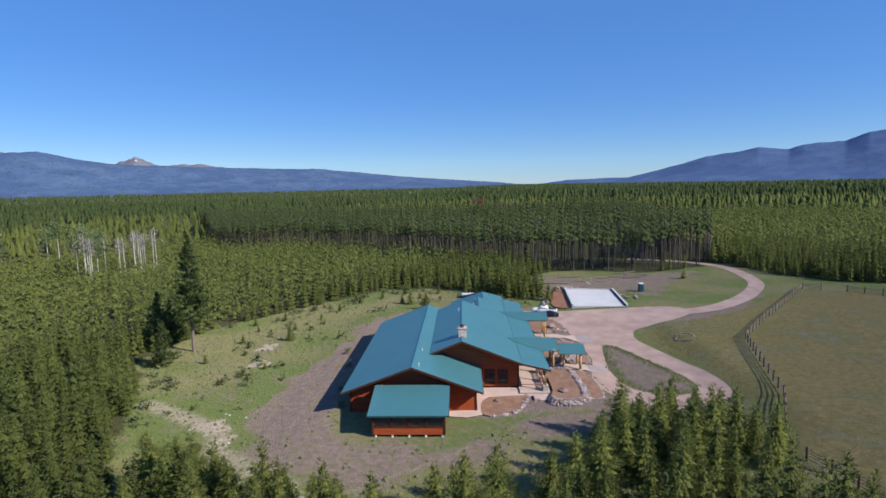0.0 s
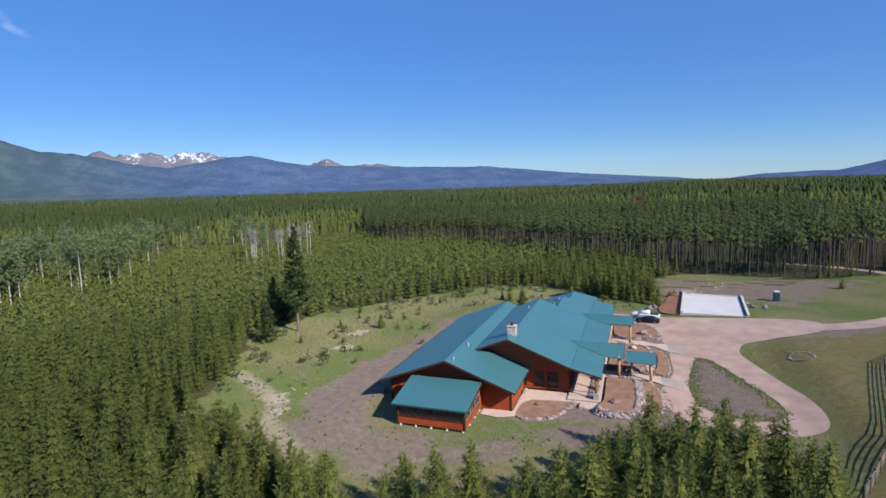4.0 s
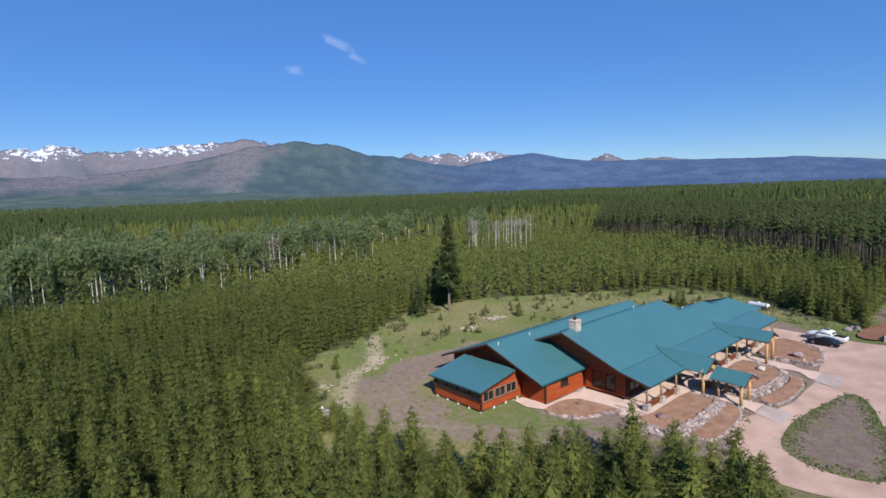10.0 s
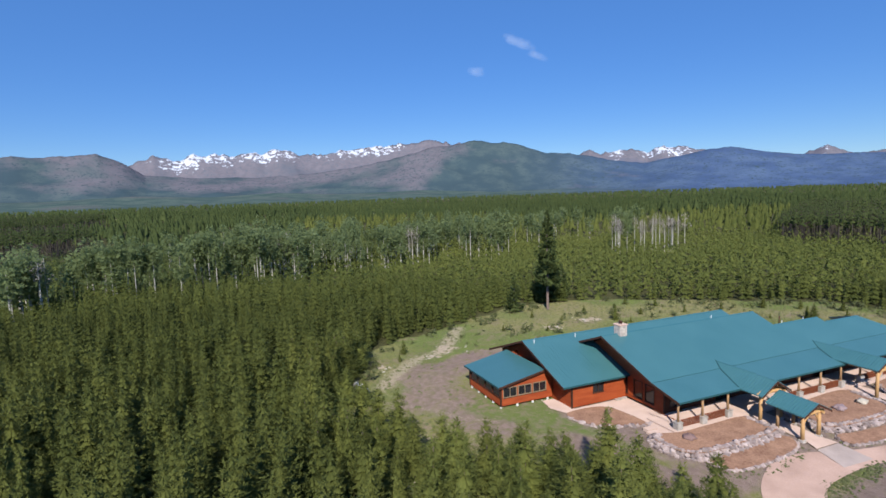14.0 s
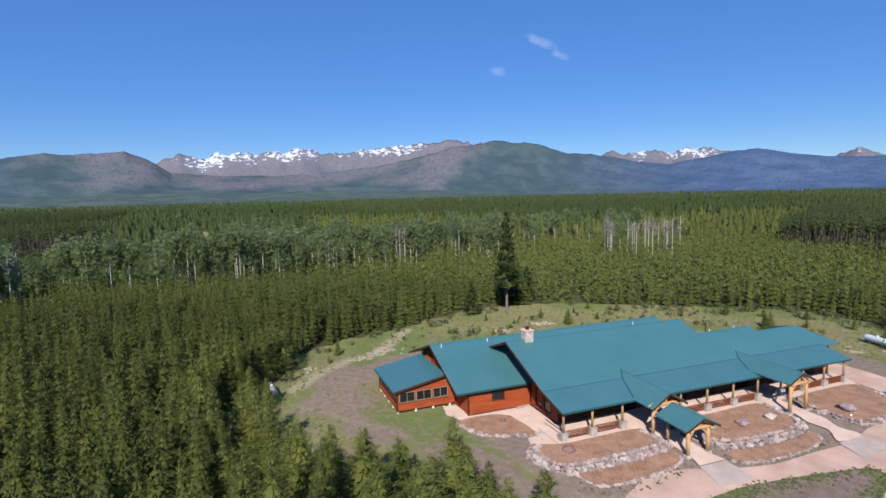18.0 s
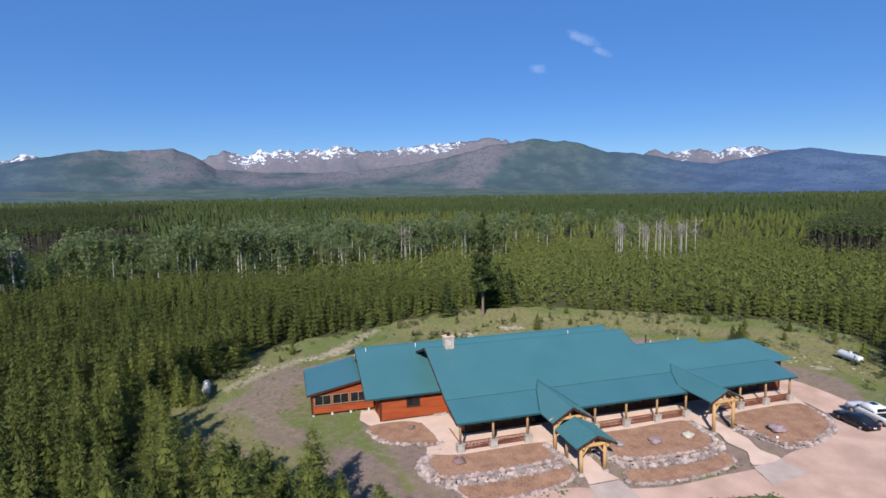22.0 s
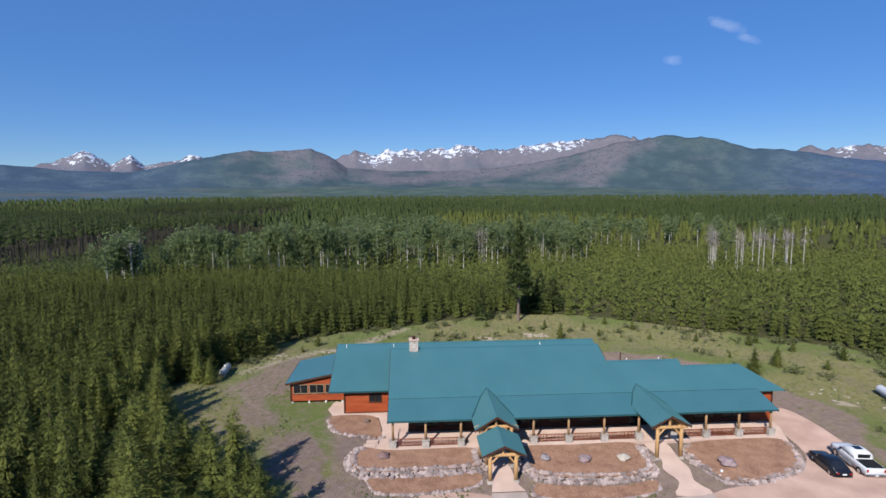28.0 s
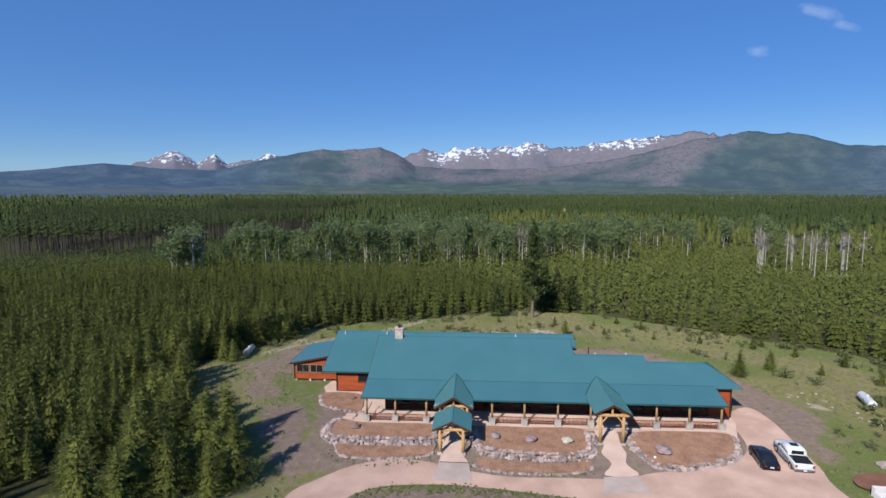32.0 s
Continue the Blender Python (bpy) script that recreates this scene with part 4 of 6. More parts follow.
def mountains(name, label, az0, az1, crest, r0, r1, material, seed, spur=0.35, rock=None, snow=None, jag=0.05, teeth=0.6):
    """A range of hills round the plain: crest gives (degrees left of +y, height) pairs of its skyline, as seen 4500 m off."""
    A = np.radians(np.linspace(az0, az1, int(abs(az1 - az0) * 7)))
    V = np.linspace(0, 1.25, 36)
    a, v = np.meshgrid(A, V)
    d = np.degrees(a)
    R = r0 + (r1 - r0) * v
    H = np.interp(d, [c[0] for c in crest], [c[1] for c in crest])
    wide = np.mean([np.interp(d + o, [c[0] for c in crest], [c[1] for c in crest]) for o in np.linspace(-5, 5, 11)], axis=0)
    H = np.minimum(H, wide) + np.maximum(H - wide, 0) * smooth01(0.35, 1.0, v) + np.maximum(wide - H, 0) * smooth01(0.9, 0.2, v)
    H = 30 + (H - 30) * r1 / 4500 + 8
    mx, my = R * np.sin(a) / 900 + 60, R * np.cos(a) / 900 + 60
    px, py = mx + 0.5 * lattice(mx * 1.3, my * 1.3, 91), my + 0.5 * lattice(mx * 1.3, my * 1.3, 92)
    sp = ridges(0.8 * px - 0.6 * py + 60, 0.6 * px + 0.8 * py, int(seed * 10), 3)
    fine = ridges(px * 4, py * 4, int(seed * 10) + 7, 3)
    H = H * (1 + jag * smooth01(0.86, 1.0, v) * (ridges(d * teeth + 50, 0 * d, int(seed * 10) + 3, 3) - 0.75) * 4)
    rise = np.where(v < 1, np.clip(v, 0, 1) ** 1.2, np.clip(1 - (v - 1) * 2.2, 0, 1))
    mid = np.sin(np.pi * np.clip(v, 0, 1) ** 0.8)
    h = H * np.clip(rise + spur * (sp - 0.72) * 1.9 * mid + 0.025 * (fine - 0.7) * mid, 0, 1.0)
    me = bpy.data.meshes.new(name)
    idx = np.arange(a.size).reshape(a.shape)
    raw(me, np.stack([-R * np.sin(a), R * np.cos(a), h - 8], -1).reshape(-1, 3), np.stack([idx[:-1, :-1], idx[1:, :-1], idx[1:, 1:], idx[:-1, 1:]], -1).reshape(-1, 4))
    # blue marks the bearings whose base colour takes the haze tint
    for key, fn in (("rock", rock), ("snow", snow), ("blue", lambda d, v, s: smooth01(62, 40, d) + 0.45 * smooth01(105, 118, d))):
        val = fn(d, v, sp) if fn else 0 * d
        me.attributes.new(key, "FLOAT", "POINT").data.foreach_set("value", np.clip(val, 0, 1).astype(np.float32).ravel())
    me.polygons.foreach_set("use_smooth", np.ones(len(me.polygons), bool))
    me.materials.append(material)
    return tagged(new(name, me), label, "mountains", kind="structure")


def bumps(d, *where):
    """Soft humps over degrees: (centre, half width)."""
    return np.max([np.clip(1 - ((d - c) / w) ** 2, 0, 1) for c, w in where], axis=0)


# Distance haze is put into these base colours, in BLUE most of all.
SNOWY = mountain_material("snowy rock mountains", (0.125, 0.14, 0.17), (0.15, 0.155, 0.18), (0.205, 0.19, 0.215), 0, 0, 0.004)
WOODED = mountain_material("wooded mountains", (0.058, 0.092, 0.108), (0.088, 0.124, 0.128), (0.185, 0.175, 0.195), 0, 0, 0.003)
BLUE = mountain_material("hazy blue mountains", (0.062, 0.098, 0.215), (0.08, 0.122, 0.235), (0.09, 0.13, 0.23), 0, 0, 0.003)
FOOT = mountain_material("green foothills", (0.075, 0.115, 0.105), (0.115, 0.155, 0.13), (0.16, 0.16, 0.155), 0, 0, 0.004)
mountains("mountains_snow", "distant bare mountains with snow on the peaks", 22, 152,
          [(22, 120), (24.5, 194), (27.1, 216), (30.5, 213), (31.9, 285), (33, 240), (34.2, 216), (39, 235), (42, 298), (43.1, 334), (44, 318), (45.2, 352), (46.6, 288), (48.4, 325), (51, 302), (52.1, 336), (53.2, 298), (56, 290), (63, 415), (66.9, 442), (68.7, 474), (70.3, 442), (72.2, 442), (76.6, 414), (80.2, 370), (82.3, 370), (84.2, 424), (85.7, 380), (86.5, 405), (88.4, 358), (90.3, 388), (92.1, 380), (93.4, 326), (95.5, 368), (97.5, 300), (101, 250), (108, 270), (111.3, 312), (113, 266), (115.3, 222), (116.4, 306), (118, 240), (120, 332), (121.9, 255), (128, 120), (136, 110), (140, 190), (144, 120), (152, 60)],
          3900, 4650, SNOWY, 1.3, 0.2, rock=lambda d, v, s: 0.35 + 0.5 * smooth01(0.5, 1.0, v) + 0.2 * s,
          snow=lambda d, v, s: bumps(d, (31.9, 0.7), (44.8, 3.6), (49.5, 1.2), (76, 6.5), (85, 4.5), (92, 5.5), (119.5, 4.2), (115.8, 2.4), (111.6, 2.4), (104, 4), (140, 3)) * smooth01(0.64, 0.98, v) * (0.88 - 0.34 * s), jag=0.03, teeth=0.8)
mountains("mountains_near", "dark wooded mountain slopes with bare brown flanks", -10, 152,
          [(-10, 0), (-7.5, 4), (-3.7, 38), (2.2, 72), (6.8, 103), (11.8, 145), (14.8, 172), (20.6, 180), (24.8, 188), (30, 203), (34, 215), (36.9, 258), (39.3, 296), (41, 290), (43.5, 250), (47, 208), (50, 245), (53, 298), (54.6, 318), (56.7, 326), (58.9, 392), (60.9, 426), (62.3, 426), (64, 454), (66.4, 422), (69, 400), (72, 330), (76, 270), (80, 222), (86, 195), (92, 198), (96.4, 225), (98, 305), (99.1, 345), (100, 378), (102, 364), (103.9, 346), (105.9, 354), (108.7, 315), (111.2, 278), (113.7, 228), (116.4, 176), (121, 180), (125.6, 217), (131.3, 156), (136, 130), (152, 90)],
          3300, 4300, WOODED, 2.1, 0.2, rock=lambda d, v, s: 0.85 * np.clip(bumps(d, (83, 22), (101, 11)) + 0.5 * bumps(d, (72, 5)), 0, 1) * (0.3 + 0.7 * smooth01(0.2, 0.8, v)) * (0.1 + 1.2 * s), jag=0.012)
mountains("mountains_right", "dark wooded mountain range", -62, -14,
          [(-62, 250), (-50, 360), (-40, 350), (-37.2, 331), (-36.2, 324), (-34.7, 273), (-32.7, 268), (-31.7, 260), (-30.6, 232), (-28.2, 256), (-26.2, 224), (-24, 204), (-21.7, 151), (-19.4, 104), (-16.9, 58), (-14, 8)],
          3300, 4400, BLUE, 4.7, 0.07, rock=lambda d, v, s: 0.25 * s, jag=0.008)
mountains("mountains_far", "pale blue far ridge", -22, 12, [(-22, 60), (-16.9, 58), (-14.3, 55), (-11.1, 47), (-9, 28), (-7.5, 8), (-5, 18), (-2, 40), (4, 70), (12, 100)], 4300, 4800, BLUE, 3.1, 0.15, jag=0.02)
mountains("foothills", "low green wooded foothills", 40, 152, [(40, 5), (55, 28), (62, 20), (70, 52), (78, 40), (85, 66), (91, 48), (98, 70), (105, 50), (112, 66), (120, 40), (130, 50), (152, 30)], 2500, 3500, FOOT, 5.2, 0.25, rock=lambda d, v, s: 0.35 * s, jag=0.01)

# ---- trees ----
RNG = np.random.RandomState(7)


def skirts(h, r, seed, layers, n, bare):
    """Whorls of flat boughs one over another, each bough a folded blade that lifts at its tip. Gives points, triangles and tones."""
    rng = np.random.RandomState(seed)
    V, F, T = [], [], []
    for i in range(layers):
        u = (i + rng.uniform(-0.2, 0.2)) / layers
        z = h * (bare + (1 - bare) * max(u, 0))
        R0 = r * max(1 - u, 0.02) ** 0.95 * (0.78 + 0.22 * min(1, (u + 0.05) * 7)) + 0.05
        up = min(h * 1.55 / layers, 0.95 * R0 + 0.25)
        a0 = rng.uniform(0, 6.28)
        hub = len(V)
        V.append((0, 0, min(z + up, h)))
        # inner shade painted as a darker hub tone; paler tips are fresh growth
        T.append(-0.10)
        for j in range(n):
            a = a0 + 6.283 * (j + rng.uniform(-0.25, 0.25)) / n
            R = R0 * rng.uniform(0.78, 1.16)
            dz = rng.uniform(-0.05, 0.09) * h / layers * 3
            w = 3.1416 / n * rng.uniform(0.8, 1.15)
            k = len(V)
            for q, da, lift in ((0.62, -w, 0.10), (1.0, 0.0, 0.16), (0.62, w, 0.10)):
                V.append((R * q * np.cos(a + da), R * q * np.sin(a + da), z + dz + lift * R))
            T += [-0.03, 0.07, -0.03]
            F += [(hub, k, k + 1), (hub, k + 1, k + 2)]
    return np.array(V), np.array(F), np.array(T)


def crown_of(h, r, seed, n, bare=0.05, ln=0.42, wd=0.11, whorls=14, per=6, core=(7, 7, 0.74)):
    """A conifer: whorls of boughs hung with n small upturned sprays. core: layers, boughs a layer, share of the radius. Gives points, triangles and a tone for each point."""
    rng = np.random.RandomState(seed)
    V0, F0, T0 = skirts(h * 0.97, r * core[2], seed + 500, core[0], core[1], bare)
    if n == 0:
        return V0, F0, T0
    ang = rng.uniform(0, 6.283, (whorls, per))
    length = rng.uniform(0.8, 1.15, (whorls, per))
    w = np.clip((whorls * (1 - rng.uniform(0.0, 1.0, n) ** 0.58)).astype(int), 0, whorls - 1)
    k = rng.randint(0, per, n)
    u = np.clip((w + 0.2 + rng.normal(0, 0.24, n)) / whorls, 0, 0.985)
    f = rng.uniform(0.35, 1.06, n)
    R = (r * (1 - u) ** 0.95 * (0.75 + 0.25 * np.clip((u + 0.04) * 8, 0, 1)) + 0.06) * length[w, k]
    a = ang[w, k] + rng.normal(0, 0.2, n)
    out = np.stack([np.cos(a), np.sin(a), 0 * a], -1)
    side = np.stack([-np.sin(a), np.cos(a), 0 * a], -1)
    c = out * (R * f)[:, None]
    c[:, 2] += h * (bare + (1 - bare) * u) + 0.20 * R * f + rng.normal(0, 0.05, n)
    lift = rng.uniform(0.1, 0.95, (n, 1))
    d = out * (1.0 - 0.6 * lift) + np.array([0, 0, 0.9]) * lift + rng.normal(0, 0.3, (n, 3))
    tip = c + d * (ln * rng.uniform(0.6, 1.4, n))[:, None]
    e = side + rng.normal(0, 0.45, (n, 3))
    e = e / np.linalg.norm(e, axis=1)[:, None] * (wd * rng.uniform(0.6, 1.3, n))[:, None]
    V = np.stack([c - e, c + e, tip], 1).reshape(-1, 3)
    T = np.repeat(rng.normal(0.04, 0.12, n), 3)
    return np.concatenate([V0, V]), np.concatenate([F0, np.arange(3 * n).reshape(-1, 3) + len(V0)]), np.concatenate([T0, T])


def star_crown(h, r, seed, layers, n, bare=0.08):
    """A farther conifer: ragged whorls of spikes one over another."""
    rng = np.random.RandomState(seed)
    V, F = [], []
    for i in range(layers):
        u = i / layers
        z = h * (bare + (1 - bare) * u)
        R = r * (1 - u) ** 0.75 * rng.uniform(0.85, 1.15) + 0.1
        top = h * (bare + (1 - bare) * min(1, u + 1.9 / layers))
        k = len(V)
        V.append((rng.uniform(-0.05, 0.05), rng.uniform(-0.05, 0.05), top))
        a0 = rng.uniform(0, 6.28)
        for j in range(n):
            a = a0 + 6.283 * j / n
            ro = R * rng.uniform(0.7, 1.25)
            ri = R * rng.uniform(0.3, 0.55)
            V.append((ro * np.cos(a), ro * np.sin(a), z + rng.uniform(-0.04, 0.06) * h))
            a += 3.14 / n
            V.append((ri * np.cos(a), ri * np.sin(a), z + 0.25 * (top - z) + rng.uniform(-0.02, 0.03) * h))
        for j in range(2 * n):
            F.append((k, k + 1 + j, k + 1 + (j + 1) % (2 * n)))
    return np.array(V), np.array(F)


def stick(h, r, n=4, top=0.3):
    """A tapered trunk as triangles."""
    a = np.arange(n) * 2 * np.pi / n
    V = np.concatenate([np.stack([r * np.cos(a), r * np.sin(a), 0 * a - 0.4], -1), np.stack([top * r * np.cos(a), top * r * np.sin(a), 0 * a + h], -1)])
    F = []
    for i in range(n):
        j = (i + 1) % n
        F += [(i, j, j + n), (i, j + n, i + n)]
    return V, np.array(F)


def leaf_crown(h, r, seed, count, bare=0.4, size=0.55):
    """A broadleaf crown: many small leaf clumps in an uneven, gappy outline."""
    rng = np.random.RandomState(seed)
    cl = [(rng.uniform(-0.45, 0.45) * r, rng.uniform(-0.45, 0.45) * r, h * rng.uniform(bare + 0.1, 0.93), r * rng.uniform(0.35, 0.62)) for _ in range(9)]
    P = []
    for i in range(count):
        cx, cy, cz, cr = cl[i % 9]
        d = rng.normal(size=3)
        d /= np.linalg.norm(d)
        p = np.array([cx, cy, cz]) + d * cr * rng.uniform(0.55, 1.0) * np.array([1, 1, 1.2])
        s = rng.normal(size=(3, 3)) * size
        P += [p + s[0], p + s[1], p + s[2]]
    V = np.array(P)
    return V, np.arange(len(V)).reshape(-1, 3)


def wood(name, label, x, y, kinds, scale, material, bias=0.0, sub=0.0):
    """One joined stand of trees. kinds: list of (points, triangles); scale: per tree."""
    n = len(x)
    if n == 0:
        return None
    pick = RNG.randint(0, len(kinds), n)
    rot = RNG.uniform(0, 6.28, n)
    tone = np.clip(0.45 + bias - 0.06 * smooth01(-40, 15, x) + 0.13 * RNG.normal(size=n) + 0.12 * vnoise(x, y, 0.035, 11) + 0.2 * vnoise(x, y, 0.008, 12), 0, 1)
    z = gz(x, y) - sub
    VV, FF, TT, base = [], [], [], 0
    for k, (V, F, *T) in enumerate(kinds):
        i = np.where(pick == k)[0]
        if not len(i):
            continue
        c, s, q = np.cos(rot[i])[:, None], np.sin(rot[i])[:, None], scale[i][:, None]
        wq = q * RNG.uniform(0.85, 1.3, (len(i), 1))
        X = (V[None, :, 0] * c - V[None, :, 1] * s) * wq + x[i][:, None]
        Y = (V[None, :, 0] * s + V[None, :, 1] * c) * wq + y[i][:, None]
        Z = V[None, :, 2] * q + z[i][:, None]
        VV.append(np.stack([X, Y, Z], -1).reshape(-1, 3))
        FF.append((F[None] + (np.arange(len(i)) * len(V))[:, None, None] + base).reshape(-1, 3))
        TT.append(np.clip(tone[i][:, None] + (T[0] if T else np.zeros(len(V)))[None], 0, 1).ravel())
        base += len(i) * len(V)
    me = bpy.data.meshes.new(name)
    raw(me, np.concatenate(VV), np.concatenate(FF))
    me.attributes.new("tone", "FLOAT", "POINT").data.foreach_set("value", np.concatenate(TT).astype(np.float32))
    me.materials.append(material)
    return tagged(new(name, me), label, "trees", kind="stuff")


def scatter(x0, x1, y0, y1, step, jit=0.42):
    X, Y = np.meshgrid(np.arange(x0, x1, step), np.arange(y0, y1, step))
    X = (X + (np.arange(Y.shape[0]) % 2)[:, None] * step / 2 + RNG.uniform(-jit, jit, X.shape) * step).ravel()
    Y = (Y + RNG.uniform(-jit, jit, Y.shape) * step).ravel()
    return X, Y


LINE = [(-13, -78), (19, -69), (42, -50), (47, -30), (53, -13), (58, 3), (66, 14)]  # the stretch of plan that is seen from near
MATURE = [(-2, 122), (12, 108), (30, 105), (44, 98), (63, 102), (74, 112), (92, 150), (90, 300), (-120, 420), (-260, 420), (-162, 242), (-143, 218), (-106, 222), (-60, 185), (-22, 148)]
MATURE_W = [(-183, -222), (-187, -186), (-204, -170), (-262, -160), (-325, -150), (-345, -135), (-450, -128), (-450, -190), (-250, -262)]
MATURE_W_BACK = [(-305, -238), (-318, -287), (-354, -368), (-520, -430), (-500, -240)]
MATURE_W_FAR = [(-640, -350), (-640, -275), (-655, -228), (-700, -192), (-820, -180), (-850, -400)]


def sector(x, y):
    """Whether a place lies on the side of the plan that the camera ever faces."""
    az = np.degrees(np.arctan2(-(x - 25), y + 45))
    return (az > -44) & (az < 142) | (np.hypot(x - 25, y + 45) < 60)


def allowed(x, y, lo, hi):
    d = along(LINE, x, y)
    c = inside(CLEARING, x, y) + 1.3 * vnoise(x, y, 0.28, 17)
    road = along(curve(ROAD, False, 3), x, y)
    return (d >= lo) & (d < hi) & (c > 0.8) & sector(x, y) & (road > 4.5) & (along([(-33, -27.5), (-17, -35)], x, y) > 2.6) & (along(FENCE, x, y) > 3.0) & (RNG.uniform(size=np.shape(x)) > glade(x, y))


def take(ok, *arrs):
    return [a[ok] for a in arrs]


NEAR = 52
LOW_PINES = [(21, -16), (31, -16), (36, -46), (27, -46), (16, -33)]  # younger trees by the fence corner
K0 = [crown_of(9.0 + 0.5 * (i % 3), 2.3 + 0.12 * (i % 4), 40 + i, 3400, 0.02, 0.25, 0.05, 16, 8, (12, 8, 0.62)) for i in range(6)]
K0B = [crown_of(9.0 + 0.4 * (i % 3), 2.2, 60 + i, 860, 0.02, 0.33, 0.075, 13, 7, (9, 7, 0.62)) for i in range(6)]
K1 = [crown_of(9.2, 2.1, 80 + i, 300, 0.03, 0.40, 0.075, 12, 7, (8, 8, 0.6)) for i in range(8)]
K1B = [crown_of(9.2, 2.1, 90 + i, 120, 0.03, 0.50, 0.10, 11, 6, (7, 7, 0.62)) for i in range(8)]
K2 = [crown_of(9.2, 1.85, 100 + i, 22, 0.03, 0.7, 0.2, 7, 5, (3, 5, 0.74)) for i in range(10)]
K3 = [star_crown(9.5, 2.3, 120 + i, 2, 5) for i in range(6)]
K4 = [star_crown(9.0, 3.2, 130 + i, 1, 4) for i in range(6)]

# the nearest young pines, one by one
x, y = scatter(-80, 35, -112, 0, 2.75, 0.48)
x, y = take(allowed(x, y, 0, NEAR), x, y)
d = along(LINE, x, y)
front = np.where(inside(CLEARING, x, y) < 7, d - 40, d)
order = np.argsort(front)
near_i, rest_i = order[:300], order[300:]
pine_proto = []
for i, (V, F, T) in enumerate(K0):
    p = tagged(new("young_pine"), "young green lodgepole pine in the dense stand", "tree", "young pines")
    obj("trunk", tube((0, 0, -0.4), (0, 0, 8.6), 0.11, 0.02, 6, False), M_BARK, p)
    me = bpy.data.meshes.new("crown")
    raw(me, V, F)
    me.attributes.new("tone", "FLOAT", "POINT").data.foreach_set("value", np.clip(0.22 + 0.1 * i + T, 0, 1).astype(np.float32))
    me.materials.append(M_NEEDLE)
    new("crown", me).parent = p
    pine_proto.append(p)
for k, i in enumerate(near_i):
    kind = k if k < 6 else int(np.clip(round(3.7 - 3.2 * float(smooth01(-35, 12, x[i])) + RNG.normal(0, 1.1)), 0, 5))
    p = pine_proto[kind]
    s = RNG.uniform(0.58, 1.06) * (0.52 if inside(LOW_PINES, x[i], y[i]) < 0 else 1.0)
    m = Matrix.Translation((x[i], y[i], g(x[i], y[i]))) @ Matrix.Rotation(RNG.uniform(0, 6.28), 4, "Z") @ Matrix.Rotation(RNG.uniform(-0.03, 0.03), 4, "X")
    if k < 6:
        q = p
        q.matrix_basis = m
    else:
        q = copy_thing(p, m)
    q.scale = (s * RNG.uniform(0.9, 1.1), s * RNG.uniform(0.9, 1.1), s)
wood("young_pines_near", "dense stand of young green lodgepole pines", x[rest_i], y[rest_i], K0B, RNG.uniform(0.58, 1.06, len(rest_i)) * np.where(inside(LOW_PINES, x[rest_i], y[rest_i]) < 0, 0.52, 1.0), M_NEEDLE)

x, y = scatter(-190, 120, -200, 220, 2.6, 0.48)
x, y = take(allowed(x, y, NEAR, 135) & (inside(MATURE, x, y) > 0), x, y)
c = inside(CLEARING, x, y)
size = RNG.uniform(0.6, 1.06, len(x)) * (1 + 0.1 * vnoise(x, y, 0.12, 31)) * np.where(c < 4, 0.85, 1.0)
close = along(LINE, x, y) < 92
wood("young_pines_middle", "dense stand of young green pines", x[close], y[close], K1, size[close], M_NEEDLE, bias=-0.14)
wood("young_pines_middle_back", "dense stand of young green pines behind the clearing", x[~close], y[~close], K1B, size[~close], M_NEEDLE, bias=-0.17)
x, y = scatter(-420, 300, -330, 430, 3.6)
x, y = take(allowed(x, y, 135, 340) & (inside(MATURE, x, y) > 0) & (inside(MATURE_W, x, y) > 20) & (inside(MATURE_W_BACK, x, y) > 20), x, y)
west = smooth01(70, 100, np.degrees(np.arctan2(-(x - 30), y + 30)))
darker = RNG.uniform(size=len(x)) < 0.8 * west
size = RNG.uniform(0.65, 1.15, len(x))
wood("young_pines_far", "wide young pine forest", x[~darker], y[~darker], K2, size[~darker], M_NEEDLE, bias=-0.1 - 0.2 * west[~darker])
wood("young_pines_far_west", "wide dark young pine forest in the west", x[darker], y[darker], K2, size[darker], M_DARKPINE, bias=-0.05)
x, y = scatter(-1500, 1000, -1100, 1500, 12.5)
x, y = take(allowed(x, y, 340, 1400) & (inside(MATURE_W_FAR, x, y) > 45) & (inside(MATURE_W_BACK, x, y) > 20) & (inside(MATURE_W, x, y) > 20), x, y)
dens = vnoise(x, y, 0.006, 3)
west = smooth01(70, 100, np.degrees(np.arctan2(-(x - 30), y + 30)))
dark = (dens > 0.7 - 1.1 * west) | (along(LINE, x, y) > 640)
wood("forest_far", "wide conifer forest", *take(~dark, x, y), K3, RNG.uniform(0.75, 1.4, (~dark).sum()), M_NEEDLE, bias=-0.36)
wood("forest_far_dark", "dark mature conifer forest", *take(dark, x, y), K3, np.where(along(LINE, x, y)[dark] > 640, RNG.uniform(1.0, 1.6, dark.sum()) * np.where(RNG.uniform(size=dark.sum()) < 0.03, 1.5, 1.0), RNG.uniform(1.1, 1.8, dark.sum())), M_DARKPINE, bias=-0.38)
x, y = scatter(-4300, 3000, -2800, 4300, 43.0)
x, y = take(allowed(x, y, 1400, 4300), x, y)
wood("forest_distant", "dark conifer forest covering the valley floor", x, y, K4, RNG.uniform(1.2, 2.0, len(x)), M_DARKPINE, bias=-0.28)

